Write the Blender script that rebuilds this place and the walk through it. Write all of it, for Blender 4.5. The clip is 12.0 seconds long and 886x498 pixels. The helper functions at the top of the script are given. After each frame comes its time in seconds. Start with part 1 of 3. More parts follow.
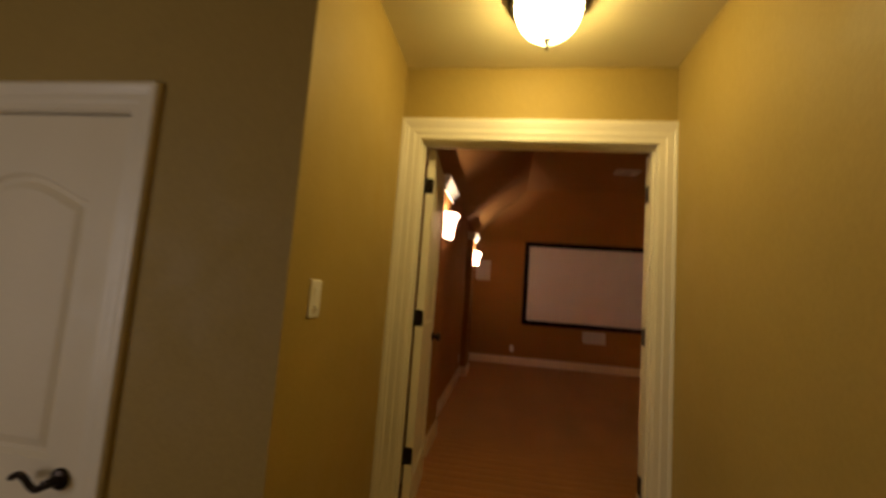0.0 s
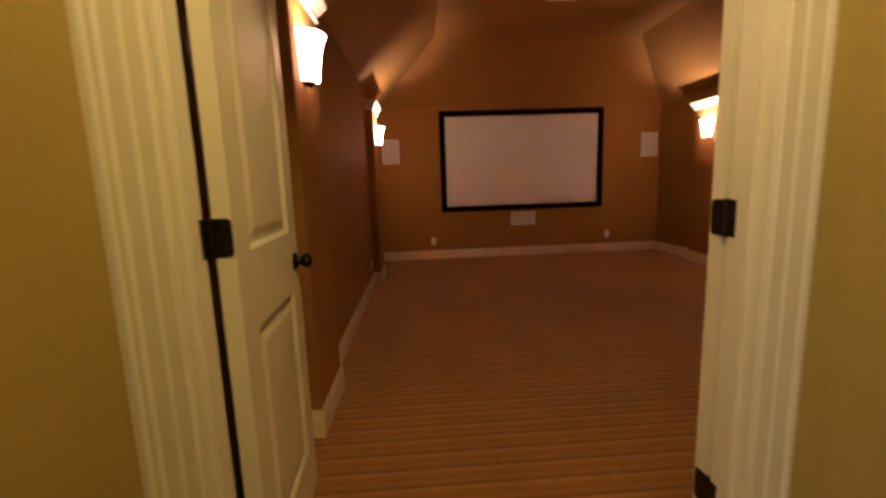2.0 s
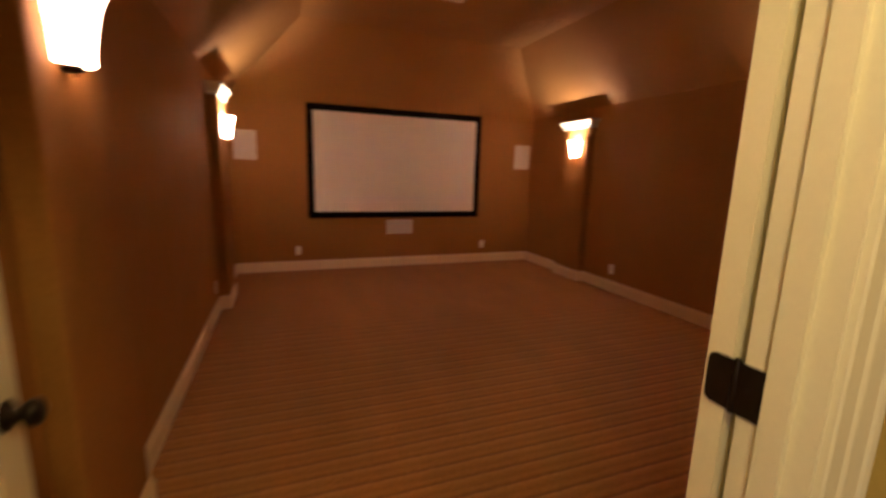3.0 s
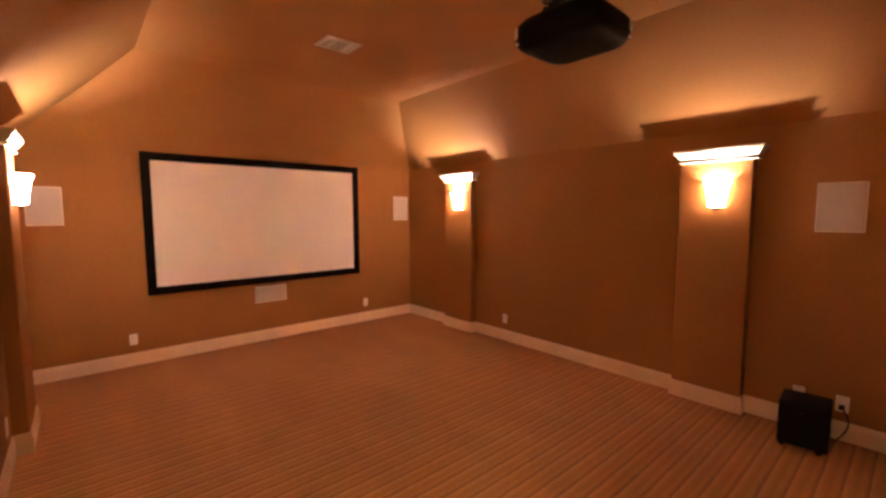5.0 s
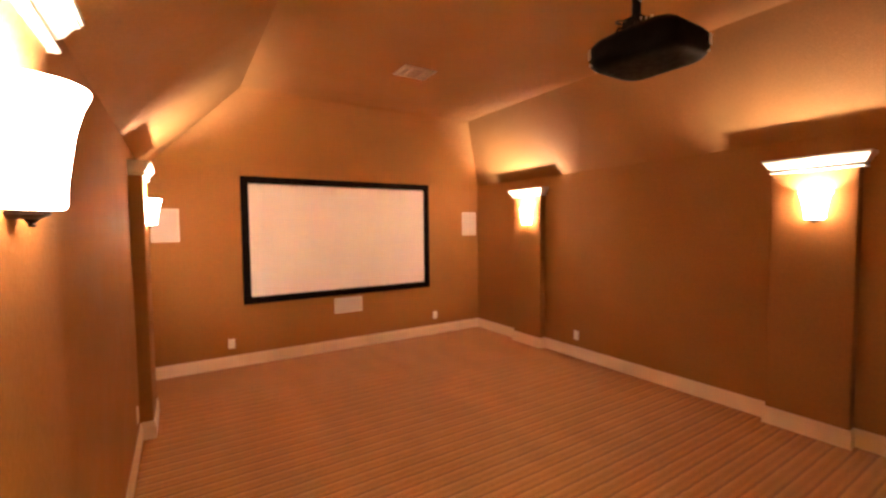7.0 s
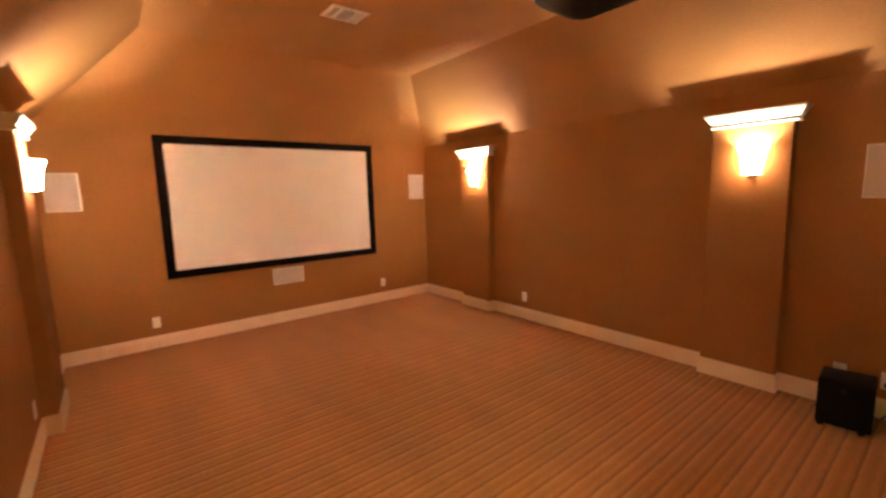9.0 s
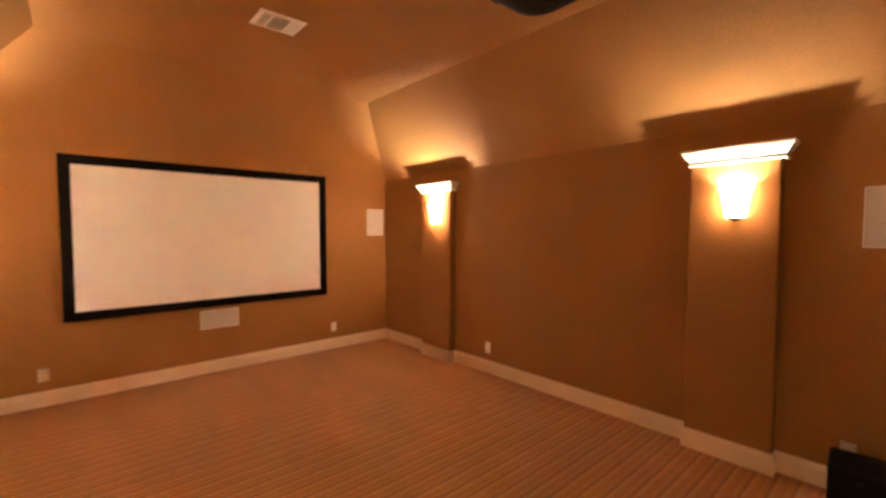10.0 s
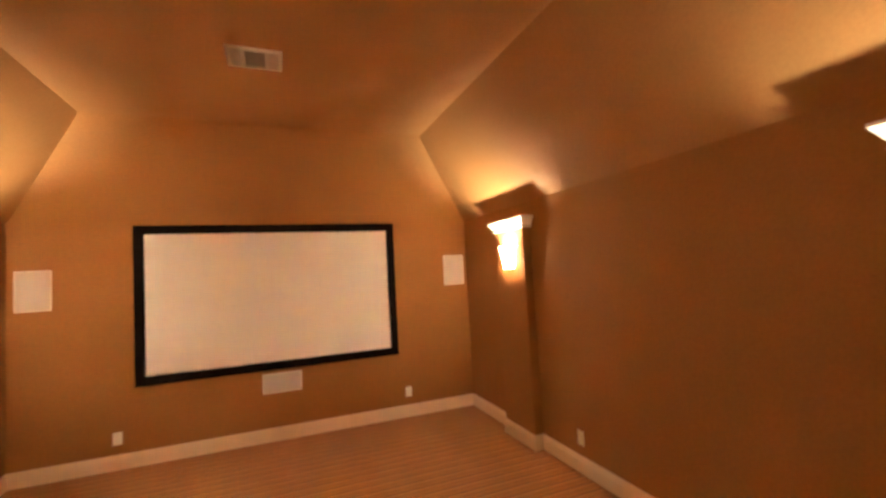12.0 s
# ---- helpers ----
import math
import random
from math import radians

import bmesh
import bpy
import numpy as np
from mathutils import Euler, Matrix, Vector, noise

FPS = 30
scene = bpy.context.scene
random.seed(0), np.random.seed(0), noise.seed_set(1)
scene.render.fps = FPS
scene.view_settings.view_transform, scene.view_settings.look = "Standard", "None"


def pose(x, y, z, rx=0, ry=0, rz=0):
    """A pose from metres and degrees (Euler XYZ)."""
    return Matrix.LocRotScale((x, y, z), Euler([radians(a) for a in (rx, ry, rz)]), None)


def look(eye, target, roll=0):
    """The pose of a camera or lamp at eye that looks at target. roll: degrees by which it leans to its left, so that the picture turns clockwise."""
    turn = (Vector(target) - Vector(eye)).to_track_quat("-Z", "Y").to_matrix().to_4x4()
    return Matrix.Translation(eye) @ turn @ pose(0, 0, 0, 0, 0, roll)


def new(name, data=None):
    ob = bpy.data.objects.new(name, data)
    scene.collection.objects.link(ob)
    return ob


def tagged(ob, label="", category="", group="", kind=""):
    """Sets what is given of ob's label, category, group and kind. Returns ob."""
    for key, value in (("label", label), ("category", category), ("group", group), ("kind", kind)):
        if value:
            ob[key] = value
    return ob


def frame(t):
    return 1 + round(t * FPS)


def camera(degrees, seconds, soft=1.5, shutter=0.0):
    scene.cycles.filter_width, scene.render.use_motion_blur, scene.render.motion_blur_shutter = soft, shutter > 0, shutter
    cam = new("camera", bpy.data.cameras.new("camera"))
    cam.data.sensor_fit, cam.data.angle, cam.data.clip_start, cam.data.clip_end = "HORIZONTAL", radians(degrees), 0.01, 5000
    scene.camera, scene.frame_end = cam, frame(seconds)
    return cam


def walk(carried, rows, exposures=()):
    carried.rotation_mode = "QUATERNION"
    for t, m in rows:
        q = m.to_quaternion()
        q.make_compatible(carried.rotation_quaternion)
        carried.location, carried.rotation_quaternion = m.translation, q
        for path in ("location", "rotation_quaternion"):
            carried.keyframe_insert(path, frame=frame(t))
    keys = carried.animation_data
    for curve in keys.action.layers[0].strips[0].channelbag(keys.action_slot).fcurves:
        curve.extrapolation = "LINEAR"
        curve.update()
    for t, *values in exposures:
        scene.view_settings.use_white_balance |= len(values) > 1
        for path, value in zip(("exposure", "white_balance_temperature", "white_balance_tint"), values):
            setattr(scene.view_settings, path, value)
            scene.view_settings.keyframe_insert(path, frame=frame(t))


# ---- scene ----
cam = camera(93.0, 12.0, soft=2.7, shutter=0.5)
PATH = [
    (0, (0.52, 0.428, 1.265), (0.223, 2.396, 1.462), 4.3),
    (0.3, (0.500, 0.628, 1.247), (0.335, 2.621, 1.290), 2.1),
    (0.5, (0.486, 0.751, 1.238), (0.384, 2.748, 1.265), 1.7),
    (0.7, (0.494, 0.872, 1.243), (0.508, 2.872, 1.275), 0.9),
    (1, (0.488, 1.09, 1.229), (0.586, 3.085, 1.143), 1.0),
    (1.2, (0.490, 1.227, 1.216), (0.602, 3.218, 1.074), 0.5),
    (1.5, (0.476, 1.445, 1.217), (0.622, 3.433, 1.057), -1.0),
    (1.7, (0.488, 1.578, 1.217), (0.640, 3.554, 0.950), -1.4),
    (2, (0.511, 1.8, 1.209), (0.617, 3.773, 0.901), -2.0),
    (2.2, (0.546, 1.919, 1.253), (0.645, 3.895, 0.958), -2.3),
    (2.5, (0.582, 2.104, 1.340), (0.828, 4.050, 0.953), -0.8),
    (2.7, (0.598, 2.204, 1.371), (0.985, 4.124, 0.958), 0.0),
    (3, (0.572, 2.356, 1.437), (1.269, 4.197, 1.079), 1.7),
    (3.2, (0.600, 2.478, 1.47), (1.494, 4.227, 1.091), 1.0),
    (4.8, (0.385, 2.983, 1.645), (1.681, 4.493, 1.452), -0.2),
    (5, (0.342, 2.993, 1.655), (1.648, 4.498, 1.481), -0.1),
    (5.5, (0.289, 2.987, 1.663), (1.517, 4.563, 1.562), -0.0),
    (6, (0.259, 2.96, 1.679), (1.403, 4.599, 1.604), -0.4),
    (6.5, (0.235, 2.941, 1.672), (1.318, 4.62, 1.584), -0.6),
    (6.7, (0.234, 2.939, 1.671), (1.297, 4.63, 1.574), -0.7),
    (8.3, (0.231, 2.95, 1.648), (1.316, 4.624, 1.501), -0.4),
    (8.5, (0.262, 2.962, 1.651), (1.388, 4.604, 1.465), -0.4),
    (8.8, (0.367, 3.035, 1.639), (1.563, 4.618, 1.384), -0.8),
    (9, (0.43, 3.063, 1.628), (1.66, 4.617, 1.358), -1.6),
    (9.2, (0.540, 3.118, 1.624), (1.795, 4.650, 1.349), -1.9),
    (9.5, (0.692, 3.157, 1.606), (1.964, 4.685, 1.388), -1.7),
    (9.7, (0.800, 3.231, 1.611), (2.085, 4.752, 1.420), -1.2),
    (10, (0.961, 3.318, 1.613), (2.283, 4.816, 1.521), 0.0),
    (10.2, (1.095, 3.390, 1.631), (2.433, 4.876, 1.594), -0.2),
    (10.5, (1.288, 3.438, 1.64), (2.631, 4.92, 1.602), -2.3),
    (10.8, (1.518, 3.474, 1.660), (2.889, 4.929, 1.647), -3.8),
    (11, (1.652, 3.452, 1.671), (2.968, 4.958, 1.675), -3.8),
    (11.2, (1.760, 3.479, 1.688), (2.925, 5.104, 1.732), -3.8),
    (11.5, (1.936, 3.535, 1.702), (2.885, 5.291, 1.827), -4.3),
    (11.7, (2.040, 3.596, 1.701), (2.896, 5.395, 1.881), -2.6),
    (12, (2.184, 3.615, 1.697), (2.918, 5.472, 1.805), -3.1),
]
EXPOSURES = [
    (0.0, -2.84, 7200, 11), (1.0, -2.43, 6900, 13), (1.5, -2.26, 6850, 13), (2.5, -2.03, 6700, 15), (3.2, -1.78, 6600, 13),
    (4.8, -0.96, 6500, 20), (5.1, -0.74, 6500, 19), (5.5, -0.49, 6450, 17), (6.5, -0.25, 6350, 11), (8.5, -0.37, 6250, 4), (10.0, -0.51, 6200, -2), (12.0, -0.52, 6050, -8),
]
walk(cam, [(t, look(eye, target, roll)) for t, eye, target, roll in PATH], EXPOSURES)

# ---- plan, in metres ----
ROOM_L, ROOM_R, ROOM_N, ROOM_F = -0.08, 4.445, 2.778, 8.555   # inner faces of the theatre's walls
WALL_TOP, CEIL_Z = 2.33, 3.065                               # where the slopes begin and the flat ceiling
FLAT_L, FLAT_R, FLAT_F = 0.80, 3.546, 7.555                  # edges of the flat ceiling
PIL = 0.09                                                   # how far pilasters stand out
HALL_Y = 2.665                                               # hall face of the door wall
ALC_L, ALC_R, ALC_Y = -0.097, 1.352, 1.565                   # alcove in front of the doors
HALL_Z, HALL_CEIL = -0.34, 2.52
HALL_W, HALL_S = -2.60, -1.60
OPEN_L, OPEN_R, OPEN_T = 0.022, 1.260, 2.09                  # clear opening between the jambs

# ---- world and large lights ----
world = bpy.data.worlds.new("world")
scene.world = world
world.use_nodes = True
world.node_tree.nodes["Background"].inputs[0].default_value = (0.5, 0.6, 0.8, 1)
world.node_tree.nodes["Background"].inputs[1].default_value = 1.0

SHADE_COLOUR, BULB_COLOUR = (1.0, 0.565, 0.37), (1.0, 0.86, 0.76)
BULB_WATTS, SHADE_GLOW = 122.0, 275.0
DOME_GLOW = 300.0


def lamp(name, kind, place, watts, colour, size=0.03):
    data = bpy.data.lights.new(name, kind)
    data.energy, data.color = watts, colour
    if kind == "POINT":
        data.shadow_soft_size = size
    ob = new(name, data)
    ob.location = place
    return ob


# ---- materials ----
def material(name, colour, rough=0.6, metal=0.0, mottled=0.0, mottle_scale=3.0, grain=0.0, grain_scale=200.0,
             bump=0.0, bump_scale=120.0, coarse=0.0, coarse_scale=25.0, glow=0.0, glow_colour=None, coat=0.0, spec=0.5):
    """A painted, moulded or metal surface: colour varied at two scales, roughness varied, fine and coarse relief."""
    m = bpy.data.materials.new(name)
    m.use_nodes = True
    nt = m.node_tree
    b = nt.nodes["Principled BSDF"]
    b.inputs["Base Color"].default_value = (*colour, 1)
    b.inputs["Roughness"].default_value = rough
    b.inputs["Metallic"].default_value = metal
    b.inputs["Coat Weight"].default_value = coat
    b.inputs["Specular IOR Level"].default_value = spec
    co = nt.nodes.new("ShaderNodeTexCoord").outputs["Object"]

    def noise_tex(scale, detail=4.0):
        n = nt.nodes.new("ShaderNodeTexNoise")
        n.inputs["Scale"].default_value, n.inputs["Detail"].default_value = scale, detail
        nt.links.new(co, n.inputs["Vector"])
        return n.outputs["Fac"]

    def scaled(fac, low, high):
        r = nt.nodes.new("ShaderNodeMapRange")
        r.inputs["From Min"].default_value, r.inputs["From Max"].default_value = 0.3, 0.7
        r.inputs["To Min"].default_value, r.inputs["To Max"].default_value = low, high
        nt.links.new(fac, r.inputs["Value"])
        return r.outputs["Result"]

    if mottled or grain:
        v = scaled(noise_tex(mottle_scale), 1 - mottled, 1 + mottled)
        g = scaled(noise_tex(grain_scale, 2.0), 1 - grain, 1 + grain)
        mul = nt.nodes.new("ShaderNodeMath")
        mul.operation = "MULTIPLY"
        nt.links.new(v, mul.inputs[0]), nt.links.new(g, mul.inputs[1])
        mix = nt.nodes.new("ShaderNodeVectorMath")
        mix.operation = "SCALE"
        mix.inputs[0].default_value = colour
        nt.links.new(mul.outputs[0], mix.inputs["Scale"])
        nt.links.new(mix.outputs[0], b.inputs["Base Color"])
        nt.links.new(scaled(noise_tex(mottle_scale * 4), max(rough - 0.08, 0.03), min(rough + 0.08, 1)), b.inputs["Roughness"])
    if bump or coarse:
        last = None
        for strength, scale, dist in ((coarse, coarse_scale, 0.004), (bump, bump_scale, 0.0015)):
            if strength:
                node = nt.nodes.new("ShaderNodeBump")
                node.inputs["Strength"].default_value, node.inputs["Distance"].default_value = strength, dist
                nt.links.new(noise_tex(scale), node.inputs["Height"])
                if last:
                    nt.links.new(last, node.inputs["Normal"])
                last = node.outputs[0]
        nt.links.new(last, b.inputs["Normal"])
    if glow:
        b.inputs["Emission Color"].default_value = (*(glow_colour or colour), 1)
        b.inputs["Emission Strength"].default_value = glow
    return m


def carpet_material():
    """Brown cut-pile carpet: broad bands across the room parted by a dark line with a pale line beside it."""
    m = bpy.data.materials.new("striped_carpet")
    m.use_nodes = True
    nt = m.node_tree
    b = nt.nodes["Principled BSDF"]
    b.inputs["Roughness"].default_value = 0.95
    b.inputs["Specular IOR Level"].default_value = 0.1
    b.inputs["Sheen Weight"].default_value = 0.15
    b.inputs["Sheen Roughness"].default_value = 0.6
    co = nt.nodes.new("ShaderNodeTexCoord").outputs["Object"]

    def math_node(op, a, c=None, d=None):
        n = nt.nodes.new("ShaderNodeMath")
        n.operation = op
        for i, v in enumerate((a, c, d)):
            if v is None:
                continue
            if isinstance(v, (int, float)):
                n.inputs[i].default_value = v
            else:
                nt.links.new(v, n.inputs[i])
        return n.outputs[0]

    def noise_tex(scale, detail=3.0, vector=co):
        n = nt.nodes.new("ShaderNodeTexNoise")
        n.inputs["Scale"].default_value, n.inputs["Detail"].default_value = scale, detail
        nt.links.new(vector, n.inputs["Vector"])
        return n.outputs["Fac"]

    sep = nt.nodes.new("ShaderNodeSeparateXYZ")
    nt.links.new(co, sep.inputs[0])
    wobble = math_node("MULTIPLY", math_node("SUBTRACT", noise_tex(22.0), 0.5), 0.020)
    fuzz = math_node("MULTIPLY", math_node("SUBTRACT", noise_tex(170.0, 2.0), 0.5), 0.018)
    y = math_node("ADD", math_node("ADD", sep.outputs["Y"], wobble), fuzz)
    phase = math_node("FRACT", math_node("DIVIDE", y, CARPET_PERIOD))

    ramp = nt.nodes.new("ShaderNodeValToRGB")
    nt.links.new(phase, ramp.inputs[0])
    stops = [(0.0, CARPET_BAND_2), (0.16, CARPET_BAND), (0.30, CARPET_BAND_2), (0.44, CARPET_BAND_2), (0.62, CARPET_BAND), (0.745, CARPET_PALE), (0.79, CARPET_PALE),
             (0.86, CARPET_DARK), (0.92, CARPET_DARK), (0.995, CARPET_BAND_2)]
    el = ramp.color_ramp.elements
    while len(el) < len(stops):
        el.new(0.5)
    for e, (p, c) in zip(el, stops):
        e.position, e.color = p, (*c, 1)
    tuft = nt.nodes.new("ShaderNodeMapRange")
    tuft.inputs["From Min"].default_value, tuft.inputs["From Max"].default_value = 0.25, 0.75
    tuft.inputs["To Min"].default_value, tuft.inputs["To Max"].default_value = 0.72, 1.28
    nt.links.new(noise_tex(260.0, 2.0), tuft.inputs["Value"])
    tread = nt.nodes.new("ShaderNodeMapRange")
    tread.inputs["From Min"].default_value, tread.inputs["From Max"].default_value = 0.3, 0.7
    tread.inputs["To Min"].default_value, tread.inputs["To Max"].default_value = 0.93, 1.07
    nt.links.new(noise_tex(2.2, 4.0), tread.inputs["Value"])
    # strokes of the vacuum cleaner along the room
    along = nt.nodes.new("ShaderNodeVectorMath")
    along.operation = "MULTIPLY"
    along.inputs[1].default_value = (3.2, 0.55, 1.0)
    nt.links.new(co, along.inputs[0])
    stroke = nt.nodes.new("ShaderNodeMapRange")
    stroke.inputs["From Min"].default_value, stroke.inputs["From Max"].default_value = 0.38, 0.62
    stroke.inputs["To Min"].default_value, stroke.inputs["To Max"].default_value = 0.95, 1.05
    nt.links.new(noise_tex(1.0, 2.0, along.outputs[0]), stroke.inputs["Value"])
    clump = nt.nodes.new("ShaderNodeMapRange")
    clump.inputs["From Min"].default_value, clump.inputs["From Max"].default_value = 0.3, 0.7
    clump.inputs["To Min"].default_value, clump.inputs["To Max"].default_value = 0.84, 1.16
    nt.links.new(noise_tex(55.0, 3.0), clump.inputs["Value"])
    mul = math_node("MULTIPLY", math_node("MULTIPLY", tuft.outputs[0], tread.outputs[0]), stroke.outputs[0])
    mul = math_node("MULTIPLY", mul, clump.outputs[0])
    mix = nt.nodes.new("ShaderNodeVectorMath")
    mix.operation = "SCALE"
    nt.links.new(ramp.outputs[0], mix.inputs[0])
    nt.links.new(mix.outputs[0], b.inputs["Base Color"])
    rib = math_node("MULTIPLY_ADD", math_node("SINE", math_node("MULTIPLY", y, math.tau * 8 / CARPET_PERIOD)), 0.05, 1.0)
    mul = math_node("MULTIPLY", mul, rib)
    nt.links.new(mul, mix.inputs["Scale"])
    bump = nt.nodes.new("ShaderNodeBump")
    bump.inputs["Strength"].default_value, bump.inputs["Distance"].default_value = 0.7, 0.006
    furrow = math_node("SMOOTH_MIN", math_node("ABSOLUTE", math_node("SUBTRACT", phase, 0.89)), 0.16, 0.05)
    nt.links.new(math_node("ADD", math_node("MULTIPLY", furrow, 4.0), noise_tex(240.0, 2.0)), bump.inputs["Height"])
    nt.links.new(bump.outputs[0], b.inputs["Normal"])
    return m


CARPET_PERIOD = 0.108
CARPET_BAND, CARPET_BAND_2, CARPET_PALE, CARPET_DARK = (0.388, 0.170, 0.038), (0.322, 0.136, 0.029), (0.440, 0.206, 0.051), (0.218, 0.089, 0.023)

M_BROWN = material("brown_wall_paint", (0.325, 0.156, 0.045), 0.80, mottled=0.05, mottle_scale=1.6, grain=0.05, grain_scale=60, bump=0.45, bump_scale=190, coarse=0.70, coarse_scale=75, spec=0.18)
M_HALL = material("mustard_wall_paint", (0.36, 0.258, 0.074), 0.62, mottled=0.04, mottle_scale=1.8, grain=0.04, grain_scale=70, bump=0.4, bump_scale=180, coarse=0.24, coarse_scale=95, spec=0.35)
M_HALL_CEIL = material("cream_ceiling_paint", (0.64, 0.57, 0.35), 0.8, mottled=0.04, bump=0.4, bump_scale=120, coarse=0.3, coarse_scale=30)
M_TRIM = material("cream_trim_paint", (0.78, 0.73, 0.585), 0.38, mottled=0.012, mottle_scale=9, grain=0.015, grain_scale=90, bump=0.08, bump_scale=60)
M_BASE = material("cream_baseboard_paint", (0.85, 0.71, 0.51), 0.36, mottled=0.04, mottle_scale=4, grain=0.02, grain_scale=90, bump=0.08, bump_scale=60)
M_DOOR = material("white_door_paint", (0.78, 0.72, 0.56), 0.50, spec=0.35, mottled=0.03, mottle_scale=3, grain=0.015, grain_scale=120, bump=0.1, bump_scale=90)
M_BRONZE = material("oil_rubbed_bronze", (0.028, 0.020, 0.015), 0.38, 0.85, mottled=0.2, mottle_scale=30, bump=0.05)
M_CARPET = carpet_material()
M_HALL_FLOOR = material("hall_carpet", (0.25, 0.17, 0.10), 0.95, mottled=0.1, grain=0.2, grain_scale=280, bump=0.6, bump_scale=300)
M_SCREEN = material("screen_fabric", (0.80, 0.79, 0.77), 0.85, mottled=0.01, mottle_scale=1.0, grain=0.01, grain_scale=300, spec=0.2)
M_FRAME = material("black_velvet", (0.005, 0.004, 0.004), 0.9, mottled=0.1, mottle_scale=20, spec=0.1)
M_PLATE = material("white_plastic", (0.80, 0.77, 0.70), 0.35, mottled=0.02, mottle_scale=20)
M_SLOT = material("dark_slot", (0.02, 0.018, 0.016), 0.8)
M_GRILLE = material("white_speaker_grille", (0.56, 0.51, 0.45), 0.6, mottled=0.02, grain=0.10, grain_scale=700, bump=0.3, bump_scale=800)
M_VENT = material("white_vent_enamel", (0.85, 0.82, 0.77), 0.4, mottled=0.03, mottle_scale=15)
M_VENT_DARK = material("vent_duct_shadow", (0.26, 0.24, 0.22), 0.8)
M_BLACK = material("black_plastic", (0.005, 0.0045, 0.0045), 0.5, mottled=0.1, mottle_scale=8, spec=0.2)
M_CASE = material("dark_projector_casing", (0.004, 0.0035, 0.0035), 0.5, mottled=0.1, mottle_scale=8, bump=0.05, bump_scale=300, spec=0.05)
M_SUB = material("black_vinyl_cabinet", (0.004, 0.0035, 0.0035), 0.6, mottled=0.15, mottle_scale=12, bump=0.2, bump_scale=200, spec=0.12)
M_CLOTH = material("black_grille_cloth", (0.009, 0.008, 0.008), 0.95, grain=0.2, grain_scale=500, bump=0.4, bump_scale=600, spec=0.1)
M_METAL = material("satin_steel", (0.55, 0.53, 0.50), 0.35, 0.9, mottled=0.05, mottle_scale=30)
M_BRASS = material("bright_brass", (0.85, 0.70, 0.45), 0.45, 0.3, mottled=0.05, mottle_scale=30)
M_LENS = material("lens_glass", (0.02, 0.02, 0.03), 0.05, coat=1.0)
M_CABLE = material("black_cable", (0.015, 0.014, 0.013), 0.5)


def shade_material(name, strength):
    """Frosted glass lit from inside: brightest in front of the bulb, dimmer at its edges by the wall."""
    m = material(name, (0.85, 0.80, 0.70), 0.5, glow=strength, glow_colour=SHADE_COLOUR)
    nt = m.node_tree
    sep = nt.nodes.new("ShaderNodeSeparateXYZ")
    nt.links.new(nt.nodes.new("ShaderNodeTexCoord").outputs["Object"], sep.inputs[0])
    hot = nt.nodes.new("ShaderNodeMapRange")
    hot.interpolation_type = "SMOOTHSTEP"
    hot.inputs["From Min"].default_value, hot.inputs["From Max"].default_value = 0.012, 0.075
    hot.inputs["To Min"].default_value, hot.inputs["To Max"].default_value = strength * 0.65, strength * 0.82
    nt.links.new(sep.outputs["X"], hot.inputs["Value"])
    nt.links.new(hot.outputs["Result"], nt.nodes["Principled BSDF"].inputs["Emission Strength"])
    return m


# far shades set brighter than near ones, in place of the lens's dark edges
M_SHADE_NEAR = shade_material("frosted_shade_glass_turned_down", SHADE_GLOW * 0.68)
M_SHADE_FAR = shade_material("frosted_shade_glass_turned_up", SHADE_GLOW * 1.55)
M_DOME = material("frosted_dome_glass", (0.9, 0.87, 0.78), 0.4, glow=DOME_GLOW, glow_colour=(1.0, 0.77, 0.32))


# ---- builders ----
def part(name, bm, mat, parent=None, label="", smooth=False):
    """Links a bmesh as one mesh object, under a thing or a part."""
    me = bpy.data.meshes.new(name)
    bmesh.ops.recalc_face_normals(bm, faces=bm.faces)
    for f in bm.faces:
        f.smooth = smooth
    bm.to_mesh(me)
    bm.free()
    for m in mat if isinstance(mat, (list, tuple)) else (mat,):
        me.materials.append(m)
    if smooth:
        me.set_sharp_from_angle(angle=radians(35))
    ob = new(name, me)
    if parent is not None:
        ob.parent = parent
    if label:
        ob["label"] = label
    return ob


def thing(name, label, category, group="", m=None):
    """An Empty that parents a thing's parts."""
    ob = tagged(new(name), label, category, group)
    if m is not None:
        ob.matrix_basis = m
    return ob


def add_box(bm, x0, x1, y0, y1, z0, z1):
    v = [bm.verts.new((x, y, z)) for x in (x0, x1) for y in (y0, y1) for z in (z0, z1)]
    return [bm.faces.new([v[i] for i in q]) for q in ((0, 1, 3, 2), (4, 6, 7, 5), (0, 4, 5, 1), (2, 3, 7, 6), (0, 2, 6, 4), (1, 5, 7, 3))]


def block(x0, x1, y0, y1, z0, z1, bevel=0.0, segments=2):
    bm = bmesh.new()
    add_box(bm, x0, x1, y0, y1, z0, z1)
    if bevel:
        bmesh.ops.bevel(bm, geom=bm.edges[:], offset=bevel, segments=segments, profile=0.5, affect="EDGES")
    return bm


